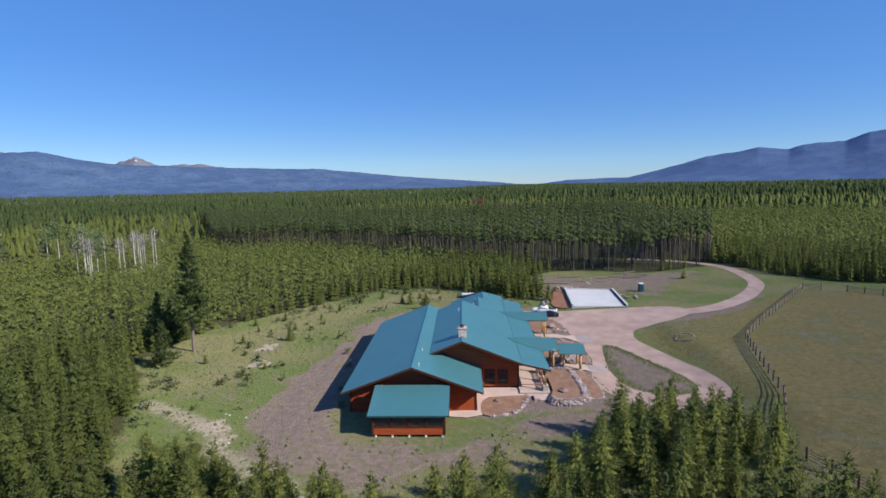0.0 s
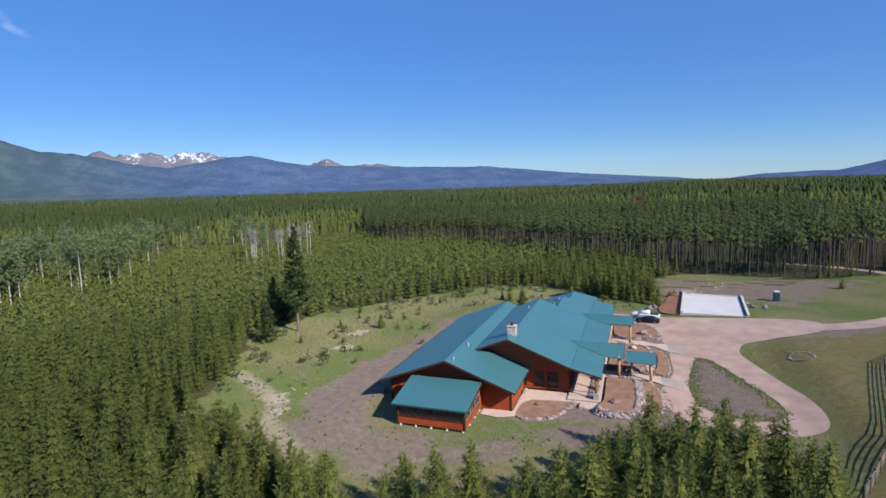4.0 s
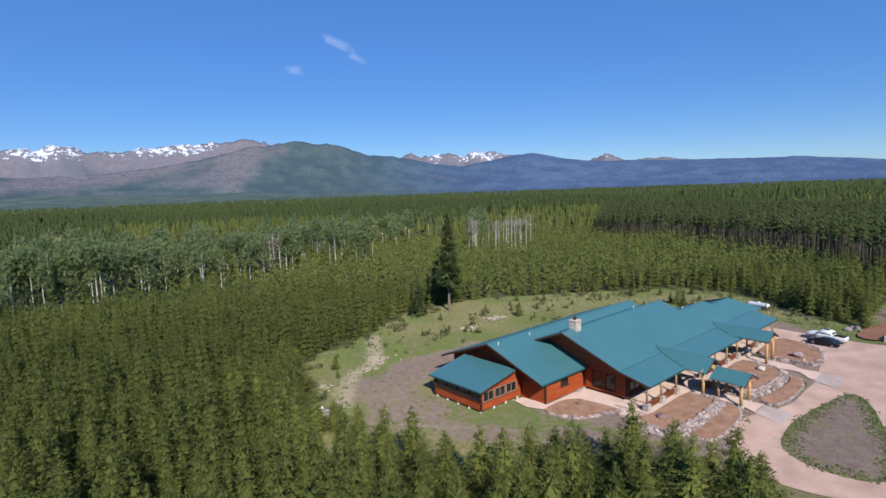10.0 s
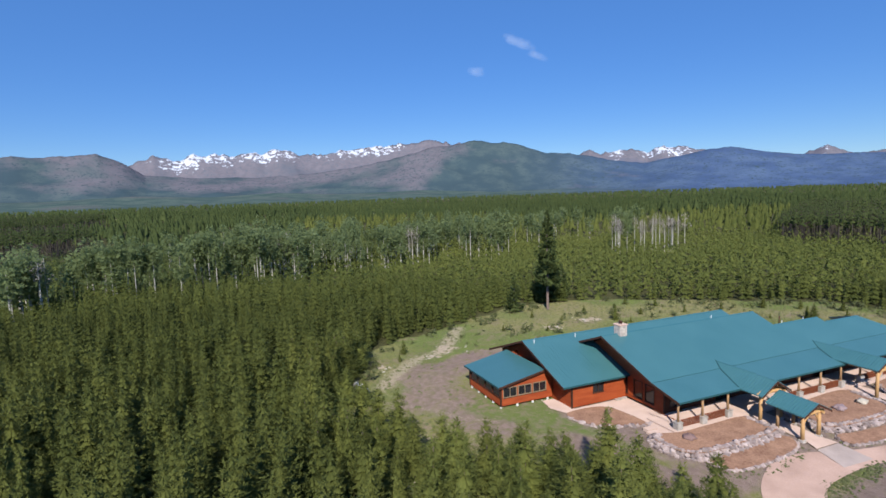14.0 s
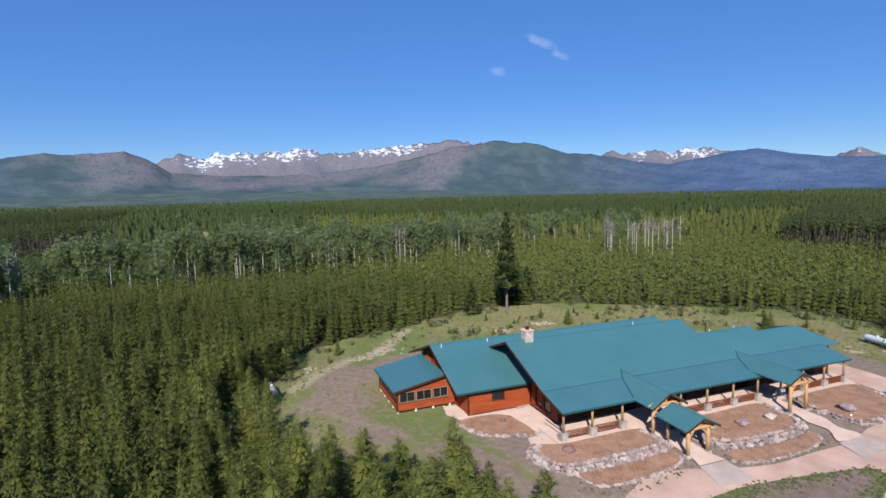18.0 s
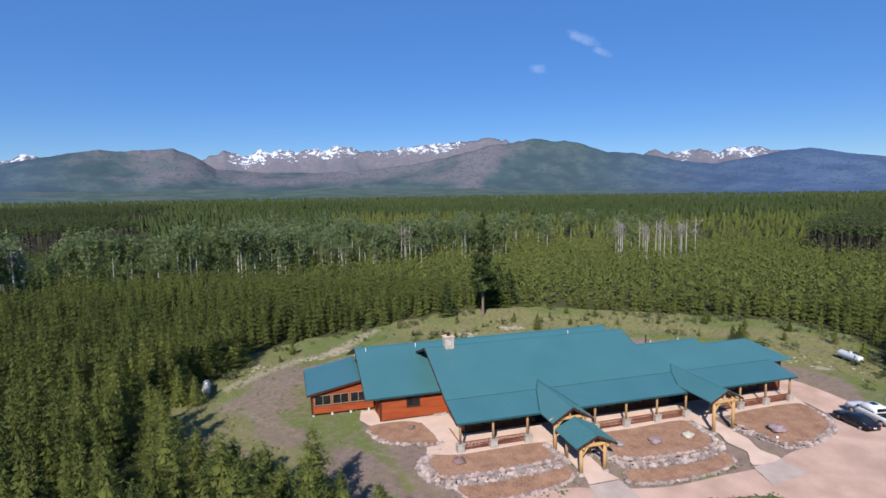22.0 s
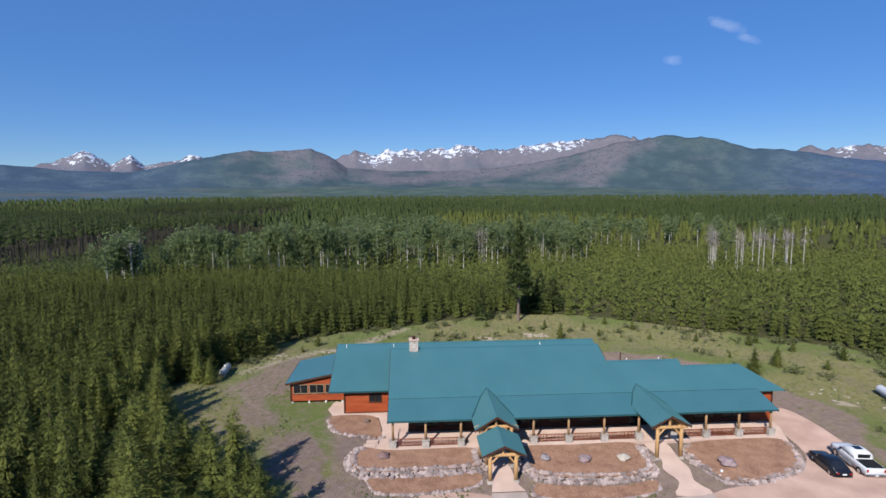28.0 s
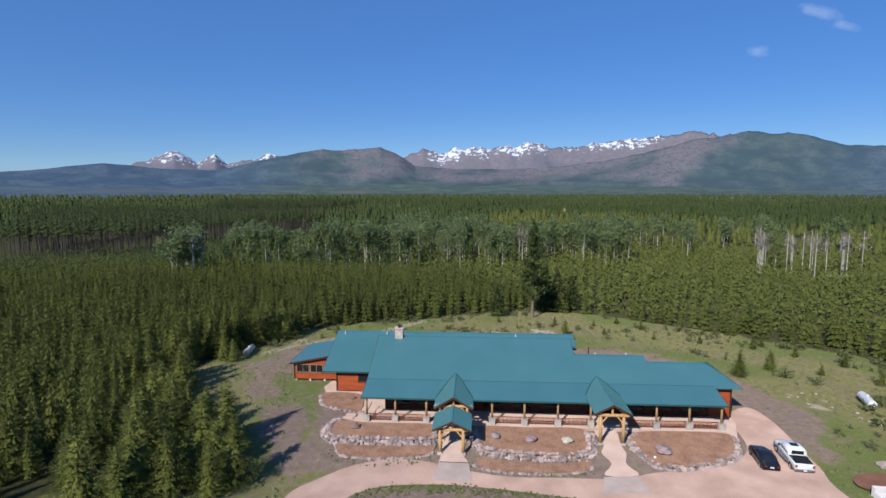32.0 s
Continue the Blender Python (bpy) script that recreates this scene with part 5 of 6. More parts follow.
# mature pines with bare trunks
x, y = scatter(-270, 170, 90, 425, 3.3)
m1 = inside(MATURE, x, y)
keep = (m1 < 0) & (RNG.uniform(size=len(x)) < np.where(m1 > -28, 0.95, 0.2)) & (along(curve(ROAD, False, 3), x, y) > 4)
x, y, m1 = take(keep, x, y, m1)
x2, y2 = scatter(-850, -160, -430, -120, 4.6)
m2 = np.minimum(np.minimum(inside(MATURE_W, x2, y2), inside(MATURE_W_BACK, x2, y2)), inside(MATURE_W_FAR, x2, y2))
x2, y2 = take((m2 < 0) & (RNG.uniform(size=len(x2)) < np.where(m2 > -30, 0.95, 0.3)), x2, y2)
x, y = np.concatenate([x, x2]), np.concatenate([y, y2])
sc = RNG.uniform(0.8, 1.12, len(x)) * np.where(y > 60, 0.87, 1.0)
KM = []
for i in range(6):
    V, F, T = crown_of(9.5, 1.9, 140 + i, 12, 0.0, 0.6, 0.22, 7, 5, (4, 5, 0.95))
    KM.append((V + np.array([0, 0, 11.6]), F, T))
north = y > 60
wood("mature_pine_crowns", "dark crowns of tall mature pines", x[north], y[north], KM, sc[north], M_DARKPINE, bias=0.16)
wood("mature_pine_crowns_west", "dark crowns of tall mature pines in the western stands", x[~north], y[~north], KM, sc[~north], M_DARKPINE, bias=-0.34)
wood("mature_pine_trunks", "bare grey trunks of tall mature pines", x, y, [stick(18, 0.2, 4, 0.5)], sc, M_TRUNK)

# aspens
ax_, ay_ = [], []
for cx, cy, ex, ey, n in ((-125, -92, 5, 5, 6), (-134, -94, 5, 5, 5), (-149, -80, 7, 6, 9), (-143, -64, 6, 6, 8), (-163, -52, 8, 7, 12), (-166, -36, 8, 7, 10), (-178, -18, 9, 8, 12), (-188, 4, 9, 8, 12), (-184, 22, 9, 8, 12), (-196, 40, 10, 9, 14), (-188, 78, 8, 7, 12), (-215, 60, 16, 15, 16), (-215, -10, 20, 20, 18), (-240, 90, 35, 30, 22), (-270, -20, 35, 40, 24), (-260, 150, 40, 40, 16), (-164, 134, 3, 3, 2)):
    ax_.append(RNG.normal(cx, ex * 0.75, n)), ay_.append(RNG.normal(cy, ey * 0.75, n))
x, y = np.concatenate(ax_), np.concatenate(ay_)
sc = RNG.uniform(0.85, 1.15, len(x))
KA = [leaf_crown(16.5 + 1.4 * (i % 4), 3.6 + 0.35 * (i % 4), 160 + i, 620, 0.30, 0.34) for i in range(8)]
wood("aspen_crowns", "pale green aspen crowns", x, y, KA, sc, M_ASPEN)
wood("aspen_trunks", "slender white aspen trunks", x, y, [stick(13.5, 0.22, 5, 0.4)], sc, M_ASPENBARK)
# bare grey aspens among them
bx, by = [np.concatenate([RNG.normal(c[k], 5.0, 5) for c in ((-158, 141), (-153, 149), (-162, 134), (-156, 156), (-192, 30), (-174, -24), (-127, -90))]) for k in (0, 1)]
sc = RNG.uniform(1.0, 1.28, len(bx))
wood("bare_aspen_twigs", "bare grey aspen crowns", bx, by, [leaf_crown(17, 2.3, 190 + i, 170, 0.4, 0.17) for i in range(4)], sc, M_GREYWOOD)
wood("bare_aspen_trunks", "white trunks of bare aspens", bx, by, [stick(15, 0.19, 5, 0.35)], sc, M_ASPENBARK)

# ---- garden in front of the lodge ----
ROCKS = []
for i in range(7):
    v, f = lump(0.29, i + 1, 2, 0.75, 0.7)
    me = bpy.data.meshes.new("stone")
    me.from_pydata(v, [], f)
    me.polygons.foreach_set("use_smooth", [True] * len(me.polygons))
    me.materials.append(M_STONE)
    ROCKS.append(me)
rk = random.Random(11)


def stone(x, y, z, s, parent, name="stone"):
    o = new(name, ROCKS[rk.randrange(7)])
    o.matrix_basis = Matrix.LocRotScale((x, y, z), Euler((rk.uniform(-0.3, 0.3), rk.uniform(-0.3, 0.3), rk.uniform(0, 6.28))), (s * rk.uniform(0.85, 1.25), s * rk.uniform(0.85, 1.2), s * rk.uniform(0.8, 1.1)))
    o.parent = parent
    return o


def bed(outline, lift, label, skip=None, size=1.0, courses=1, kerb=True):
    """A mulched bed held by a kerb of field stones; skip(x, y) leaves stones out along a side."""
    line = curve(outline, True, 5)
    b = thing("flower_bed", label, "flower bed", "stone edged beds")
    m = flat("mulch", line, lift, M_MULCH, "", step=1.2)
    for key in ("label", "category", "kind"):
        if key in m:
            del m[key]
    m.parent = b
    if not kerb:
        return b
    turn = 1 if sum(u[0] * w[1] - w[0] * u[1] for u, w in zip(line, line[1:] + line[:1])) > 0 else -1
    p, acc = Vector(line[-1]), 0.0
    for q in line:
        q = Vector(q)
        seg = (q - p).length
        while acc < seg and seg > 1e-6:
            c = p.lerp(q, acc / seg)
            if not (skip and skip(c.x, c.y)):
                for k in range(courses):
                    s = size * rk.uniform(0.75, 1.25)
                    n = Vector((q.y - p.y, p.x - q.x)).normalized() * (turn * 0.38 * ((courses - 1) / 2 - k) + rk.uniform(-0.08, 0.08))
                    stone(c.x + n.x, c.y + n.y, g(c.x, c.y) - 0.08 + k * 0.2 * size, s, b)
            acc += 0.44 * size * rk.uniform(0.9, 1.15)
        acc -= seg
        p = q
    return b


bed([(-10.2, -7.4), (-8.3, -7.8), (-5.4, -6.4), (-4.1, -3.3), (-3.3, -1.1), (-6, -1.1), (-9.2, -1.8), (-10.3, -3.7)], 0.16, "red brown mulched bed edged with pale stones", lambda x, y: (y > -2.6 and x < -4.2) or x < -9.6, 0.95)
bed([(-0.4, -3.0), (0.45, 0), (0.5, 4), (0.6, 9.3), (2.8, 9.9), (4.7, 9.5), (5.2, 3.3), (5.0, -2.0), (3.4, -3.7), (1.0, -4.0)], 0.55, "raised mulched bed with a stone retaining wall", lambda x, y: x < 0.75 and y > -2.4, 1.1, 3)
bed([(5.6, -1.5), (6.9, -1.5), (7.9, -0.3), (8.1, 4.3), (7.3, 9.0), (5.4, 9.4), (5.8, 3.3)], 0.2, "low mulched bed edged with field stones", lambda x, y: x < 6.3 and -1.2 < y < 9, 0.8)
bed([(0.5, 14.9), (0.5, 21), (0.5, 27.9), (4.2, 28.3), (6.5, 27.4), (7.2, 23.8), (6.9, 17.5), (5.9, 14.9), (3, 14.4)], 0.45, "raised mulched bed with a stone retaining wall", lambda x, y: x < 1.3, 1.0, 3)
bed([(7.5, 15.2), (9.2, 15.1), (9.9, 20.5), (9.3, 26.4), (7.6, 27.4), (8.2, 23.8), (7.9, 18)], 0.2, "low mulched bed edged with field stones", lambda x, y: x < 8.5 and 15.6 < y < 27, 0.8)
bed([(1.8, 33.5), (0.5, 36), (0.5, 45.2), (3.4, 45.2), (5.7, 44.3), (7.4, 42.3), (8.5, 39.3), (8.9, 36.3), (8.0, 34.2), (4.3, 33.1)], 0.36, "raised mulched bed with a stone kerb", lambda x, y: x < 1.0, 0.95, 2)
flat("entry_path", [(0.1, 10.3), (4, 10.7), (7.2, 10.75), (8.4, 10.5), (8.4, 13.9), (7.2, 13.2), (4, 13.1), (0.1, 13.5)], 0.16, M_CONC, "pinkish concrete path to the near entry")
flat("far_entry_path", curve([(0.1, 29.4), (4, 29.7), (6.0, 29.0), (8.0, 29.7), (9.9, 28.5), (10.0, 32.1), (8.0, 31.3), (6.1, 31.8), (4, 31.7), (0.1, 32.0)], True, 3), 0.16, M_CONC, "pinkish concrete path winding to the far entry")
M_PACKED = mat("packed grey gravel", (0.296, 0.244, 0.222), (0.407, 0.333, 0.303), 0.5, 0.95, 0, 0.4, 10, dusty=1.0)
flat("entry_apron", [(8.42, 10.5), (11.4, 10.0), (11.6, 14.3), (8.42, 13.9)], 0.075, M_PACKED, "packed grey gravel apron at the path end")
flat("far_entry_apron", [(10.02, 28.4), (13.2, 27.6), (13.0, 32.4), (10.02, 32.1)], 0.075, M_PACKED, "packed grey gravel apron at the far path end")
flat("side_path", [(-14.9, -6.3), (-10.9, -5.9), (-10.9, 2.3), (-4.8, 2.3), (-4.4, 1.0), (0.3, -0.3), (-0.5, -2.6), (-2.8, -1.1), (-5.5, -0.9), (-9.2, -1.5), (-10.2, -3.6), (-10.3, -7.6), (-12.4, -8.5), (-14.9, -8.0)], 0.13, M_CONC, "pinkish concrete path along the wing")
flat("far_end_path", [(-5.2, 45.6), (0.1, 45.6), (1.5, 46.2), (-3, 48), (-6.3, 48.2)], 0.13, M_CONC, "pinkish concrete apron at the porch end")
for x, y, s, lab in ((3.6, 17.0, 1.9, "grey"), (4.2, 21.1, 2.2, "purplish"), (4.2, 25.4, 2.0, "pale cream"), (6.0, 35.9, 2.7, "purplish"), (2.0, -0.4, 2.2, "purplish brown"), (-8.0, -3.0, 1.4, "brown")):
    v, f = lump(0.3 * s, x + y, 3, 0.5, 0.55)
    tone = {"grey": (0.36, 0.31, 0.30), "purplish": (0.37, 0.27, 0.265), "pale cream": (0.56, 0.49, 0.39), "purplish brown": (0.27, 0.17, 0.15), "brown": (0.22, 0.15, 0.12)}[lab]
    b = obj("boulder", (v, f), mat("boulder " + lab, tuple(0.75 * c for c in tone), tuple(1.15 * c for c in tone), 2.0, 0.9, 0, 0.6, 8), None, "", True)
    b.location = (x, y, g(x, y) + (0.40 if x > 0 else 0.1))
    tagged(b, lab + " boulder lying in the mulched bed", "boulder", "garden boulders")
# knee-high lamp globe in the last bed
lamp = thing("garden_globe", "small white globe light in the mulched bed", "garden light")
obj("globe", lump(0.16, 3, 2, 0.0, 1.0), M_WHITE, lamp, "", True)
obj("stake", tube((0, 0, -0.2), (0, 0, 0.1), 0.03, 0.03, 6), M_TRIM, lamp)
lamp.location = (7.2, 34.6, g(7.2, 34.6) + 0.36)

pavers = thing("paver_stack", "short row of pale concrete blocks against the wing wall", "blocks")
for k in range(4):
    obj("block", bevbox(-10.8, -10.45, 0.35 + 0.44 * k, 0.75 + 0.44 * k, g(-10.6, 1) + 0.10, g(-10.6, 1) + 0.36 + 0.03 * (k % 2), 0.02), M_PIER, pavers)
steps = thing("garden_steps", "three pale stone slab steps beside the mulched bed", "steps")
for k in range(3):
    obj("step", bevbox(-2.6 + 0.75 * k, -1.8 + 0.75 * k, -2.6 - 0.25 * k, -1.2 - 0.25 * k, g(-2, -2) - 0.1, g(-2, -2) + 0.34 - 0.11 * k, 0.03), M_CONC, steps)

# ---- vehicles ----


def wheel(parent, x, y, r, w, out):
    t = obj("wheel", tube((x, y - w / 2, r), (x, y + w / 2, r), r, r, 18), M_RUBBER, parent)
    yy = y + out * (w / 2 + 0.004)
    obj("rim", tube((x, yy - 0.01, r), (x, yy + 0.012, r), r * 0.62, r * 0.58, 14), M_CHROME, t)
    return t


def shell(sections):
    """A body from cross sections (x, half width low, half width high, z low, z high), rounded at the shoulders."""
    V, F = [], []
    for x, w0, w1, z0, z1 in sections:
        zm = z0 + (z1 - z0) * 0.72
        V += [(x, -w0, z0), (x, -w0 * 1.0, zm), (x, -w1, z1 - 0.02), (x, -w1 * 0.8, z1), (x, w1 * 0.8, z1), (x, w1, z1 - 0.02), (x, w0, zm), (x, w0, z0)]
    n = len(sections)
    for i in range(n - 1):
        for j in range(8):
            a, b = i * 8 + j, i * 8 + (j + 1) % 8
            F.append((a, b, b + 8, a + 8))
    F += [tuple(range(7, -1, -1)), tuple(range((n - 1) * 8, n * 8))]
    return V, F


def vehicle(name, label, paint, pick):
    """A car with its nose along +x, on z = 0."""
    c = thing(name, label, "car")
    if pick:
        obj("body", shell([(-2.9, 0.92, 0.90, 0.55, 1.18), (-2.75, 0.98, 0.96, 0.45, 1.22), (-0.9, 0.99, 0.97, 0.42, 1.22), (1.2, 0.99, 0.97, 0.42, 1.22), (2.4, 0.98, 0.93, 0.45, 1.18), (2.85, 0.93, 0.86, 0.5, 1.08), (2.95, 0.85, 0.8, 0.55, 0.95)]), paint, c, "", True)
        cab = obj("cab", shell([(-0.98, 0.95, 0.70, 1.2, 1.30), (-0.82, 0.93, 0.72, 1.2, 1.86), (0.1, 0.93, 0.74, 1.2, 1.92), (0.75, 0.93, 0.72, 1.2, 1.88), (1.45, 0.93, 0.80, 1.2, 1.26)]), paint, c, "", True)
        for s in (-1, 1):
            for a, b in ((-0.72, -0.02), (0.06, 0.78)):
                obj("side_window", ([(a, s * 0.945, 1.32), (b, s * 0.945, 1.32), (b, s * 0.80, 1.74), (a, s * 0.80, 1.74), (a, s * 0.90, 1.32), (b, s * 0.90, 1.32), (b, s * 0.76, 1.74), (a, s * 0.76, 1.74)], [(0, 1, 2, 3), (7, 6, 5, 4), (0, 4, 5, 1), (1, 5, 6, 2), (2, 6, 7, 3), (3, 7, 4, 0)]), M_GLASS, cab)
            obj("mirror", bevbox(0.95, 1.12, s * 1.12 - 0.1, s * 1.12 + 0.1, 1.28, 1.52, 0.03), M_RUBBER, c)
            obj("tail_light", bevbox(-2.93, -2.86, s * 0.83 - 0.1, s * 0.83 + 0.1, 0.82, 1.15, 0.02), M_LAMPRED, c)
            obj("headlight", bevbox(2.86, 2.97, s * 0.68 - 0.17, s * 0.68 + 0.17, 0.78, 0.98, 0.02), M_CHROME, c)
            obj("running_board", box(-0.8, 1.3, s * 1.0 - 0.1, s * 1.0 + 0.1, 0.38, 0.44), M_CHROME, c)
        obj("windscreen", ([(1.0, -0.8, 1.29), (1.0, 0.8, 1.29), (0.83, 0.66, 1.83), (0.83, -0.66, 1.83), (1.36, -0.8, 1.27), (1.36, 0.8, 1.27), (0.77, 0.66, 1.81), (0.77, -0.66, 1.81)], [(0, 1, 2, 3), (7, 6, 5, 4), (0, 4, 5, 1), (1, 5, 6, 2), (2, 6, 7, 3), (3, 7, 4, 0)]), M_GLASS, cab)
        obj("rear_window", box(-1.0, -0.93, -0.6, 0.6, 1.36, 1.74), M_GLASS, cab)
        obj("bed_cover", bevbox(-2.72, -1.02, -0.86, 0.86, 1.19, 1.26, 0.02), M_RUBBER, c, "dark bed cover")
        obj("sunroof", box(-0.2, 0.5, -0.4, 0.4, 1.90, 1.935), M_GLASS, cab)
        obj("rear_bumper", bevbox(-3.02, -2.86, -0.95, 0.95, 0.45, 0.68, 0.04), M_CHROME, c)
        obj("front_bumper", bevbox(2.9, 3.03, -0.95, 0.95, 0.45, 0.72, 0.04), M_CHROME, c)
        obj("plate", box(-3.035, -3.022, -0.16, 0.16, 0.5, 0.64), M_WHITE, c)
        for x in (-1.85, 1.9):
            for s in (-1, 1):
                wheel(c, x, s * 0.88, 0.41, 0.28, s)
    else:
        obj("body", shell([(-2.4, 0.78, 0.74, 0.42, 0.86), (-2.3, 0.86, 0.80, 0.32, 0.95), (-1.4, 0.91, 0.85, 0.26, 0.98), (0.8, 0.91, 0.85, 0.25, 0.95), (1.9, 0.89, 0.78, 0.28, 0.86), (2.35, 0.80, 0.68, 0.32, 0.74), (2.45, 0.7, 0.6, 0.38, 0.62)]), paint, c, "", True)
        cab = obj("cabin", shell([(-1.95, 0.82, 0.66, 0.9, 0.98), (-1.05, 0.82, 0.60, 0.9, 1.40), (-0.3, 0.82, 0.62, 0.9, 1.45), (0.35, 0.82, 0.60, 0.9, 1.40), (1.25, 0.82, 0.68, 0.9, 0.96)]), paint, c, "", True)
        for s in (-1, 1):
            for a, b, a2, b2 in ((-1.35, -0.42, -1.0, -0.42), (-0.34, 0.75, -0.34, 0.3)):
                obj("side_window", ([(a, s * 0.83, 1.0), (b, s * 0.83, 1.0), (b2, s * 0.70, 1.32), (a2, s * 0.70, 1.32), (a, s * 0.78, 1.0), (b, s * 0.78, 1.0), (b2, s * 0.64, 1.32), (a2, s * 0.64, 1.32)], [(0, 1, 2, 3), (7, 6, 5, 4), (0, 4, 5, 1), (1, 5, 6, 2), (2, 6, 7, 3), (3, 7, 4, 0)]), M_GLASS, cab)
            obj("tail_light", bevbox(-2.41, -2.3, s * 0.62 - 0.15, s * 0.62 + 0.15, 0.68, 0.82, 0.02), M_LAMPRED, c)
            obj("headlight", bevbox(2.25, 2.40, s * 0.6 - 0.13, s * 0.6 + 0.13, 0.55, 0.68, 0.02), M_CHROME, c)
            obj("mirror", bevbox(0.62, 0.74, s * 0.98 - 0.08, s * 0.98 + 0.08, 0.98, 1.12, 0.02), paint, c)
        obj("rear_window", ([(-1.9, -0.62, 1.02), (-1.9, 0.62, 1.02), (-1.12, 0.52, 1.38), (-1.12, -0.52, 1.38), (-1.86, -0.62, 0.98), (-1.86, 0.62, 0.98), (-1.08, 0.52, 1.34), (-1.08, -0.52, 1.34)], [(0, 1, 2, 3), (7, 6, 5, 4), (0, 4, 5, 1), (1, 5, 6, 2), (2, 6, 7, 3), (3, 7, 4, 0)]), M_GLASS, cab)
        obj("windscreen", ([(1.22, -0.66, 1.0), (1.22, 0.66, 1.0), (0.42, 0.54, 1.39), (0.42, -0.54, 1.39), (1.18, -0.66, 0.96), (1.18, 0.66, 0.96), (0.38, 0.54, 1.35), (0.38, -0.54, 1.35)], [(0, 1, 2, 3), (7, 6, 5, 4), (0, 4, 5, 1), (1, 5, 6, 2), (2, 6, 7, 3), (3, 7, 4, 0)]), M_GLASS, cab)
        obj("plate", box(-2.43, -2.405, -0.2, 0.2, 0.6, 0.74), M_WHITE, c)
        for x in (-1.45, 1.45):
            for s in (-1, 1):
                wheel(c, x, s * 0.80, 0.33, 0.22, s)
    return c


car = vehicle("black_sedan", "black sedan parked on the gravel yard", M_BLACK, False)
car.matrix_basis = pose(7.0, 46.4, g(7, 46.4) + 0.05, 0, -1.9, 172)
pickup = vehicle("white_pickup", "white crew cab pickup truck parked beside the sedan", M_WHITE, True)
pickup.matrix_basis = pose(6.6, 49.75, g(6.6, 49.75) + 0.05, 0, -1.9, 172)

# ---- tanks, foundation, yard clutter ----


def propane(x0, y0, x1, y1, r, label, paint=M_WHITE):
    t = thing("propane_tank", label, "tank", "propane tanks")
    a, b = Vector((x0, y0, g(x0, y0) + r + 0.3)), Vector((x1, y1, g(x1, y1) + r + 0.3))
    d = (b - a).normalized()
    bits = [tube(a, b, r, r, 20, False)]
    for p, s in ((a, -1), (b, 1)):
        prev, pr = p, r
        for k in (0.5, 0.8, 0.95):
            q, qr = p + d * s * r * 0.75 * k, r * math.sqrt(1 - k * k)
            bits.append(tube(prev, q, pr, qr, 20, k == 0.95))
            prev, pr = q, qr
    obj("shell", join(*bits), paint, t, "", True)
    for k in (0.22, 0.78):
        c = a.lerp(b, k)
        obj("cradle", box(c.x - 0.25, c.x + 0.25, c.y - 0.25, c.y + 0.25, g(c.x, c.y) - 0.1, c.z - r * 0.8), M_PIER, t)
    m = (a + b) / 2
    obj("dome", tube((m.x, m.y, m.z + r - 0.02), (m.x, m.y, m.z + r + 0.2), 0.22, 0.2, 12), M_WHITE, t)


propane(-12.9, 70.2, -8.9, 68.9, 0.58, "white propane tank lying on cradles in the grass")
propane(-32.8, -28.3, -29.0, -27.9, 0.55, "weathered cream propane tank lying at the forest edge", mat("weathered cream paint", (0.40, 0.36, 0.30), (0.62, 0.58, 0.50), 1.2, 0.6, 0, 0.2, 9))
PAD = [(14.1, 53.0), (27.0, 52.2), (28.9, 72.5), (16.1, 74.4)]
pad = thing("garage_foundation", "pale concrete garage slab with low foundation walls", "foundation")
obj("slab", slab([(x, y, 1.32) for x, y in PAD], 1.6), M_PAD, pad)
for (ax, ay), (bx, by), h in ((PAD[1], PAD[2], 0.45), (PAD[3], PAD[0], 0.45), (PAD[2], PAD[3], 0.2)):
    d = (Vector((bx, by)) - Vector((ax, ay))).normalized()
    n = Vector((-d.y, d.x)) * 0.25
    obj("stem_wall", slab([(ax + n.x, ay + n.y, 1.32 + h), (ax - n.x, ay - n.y, 1.32 + h), (bx - n.x, by - n.y, 1.32 + h), (bx + n.x, by + n.y, 1.32 + h)], 1.6), M_PAD, pad)
    if h > 0.3 and ax > 20:
        m = -n * 1.6
        obj("dark_panel", slab([(ax + n.x * 1.4, ay + n.y * 1.4, 1.30 + h), (bx + n.x * 1.4, by + n.y * 1.4, 1.30 + h), (bx + n.x * 2.4, by + n.y * 2.4, 1.34), (ax + n.x * 2.4, ay + n.y * 2.4, 1.34)], 0.05), mat("dark blue foam", (0.02, 0.03, 0.06), (0.04, 0.05, 0.09), 2, 0.7), pad)
flat("soil_bank", curve([(9.6, 55.5), (13.6, 53.3), (15.4, 65), (16.2, 73), (13.4, 75), (11.4, 67)], True, 4), 0.3, mat("bare red soil", (0.24, 0.105, 0.06), (0.33, 0.155, 0.09), 0.6, 0.95, 0, 0.5, 8), "bare red soil banked against the foundation")
toilet = thing("portable_toilet", "dark blue portable toilet with a white roof on the grass", "portable toilet")
M_BLUE = mat("dark blue plastic", (0.012, 0.05, 0.075), (0.02, 0.07, 0.095), 1.5, 0.5)
tx, ty = 35.6, 68.9
tz = g(tx, ty)
obj("cabin", bevbox(tx - 0.6, tx + 0.6, ty - 0.6, ty + 0.6, tz - 0.05, tz + 2.1, 0.06), M_BLUE, toilet)
obj("roof", bevbox(tx - 0.63, tx + 0.63, ty - 0.63, ty + 0.63, tz + 2.1, tz + 2.35, 0.1), M_WHITE, toilet, "white translucent roof")
obj("door", bevbox(tx - 0.4, tx + 0.4, ty - 0.63, ty - 0.59, tz + 0.15, tz + 1.95, 0.01), M_BLUE, toilet)
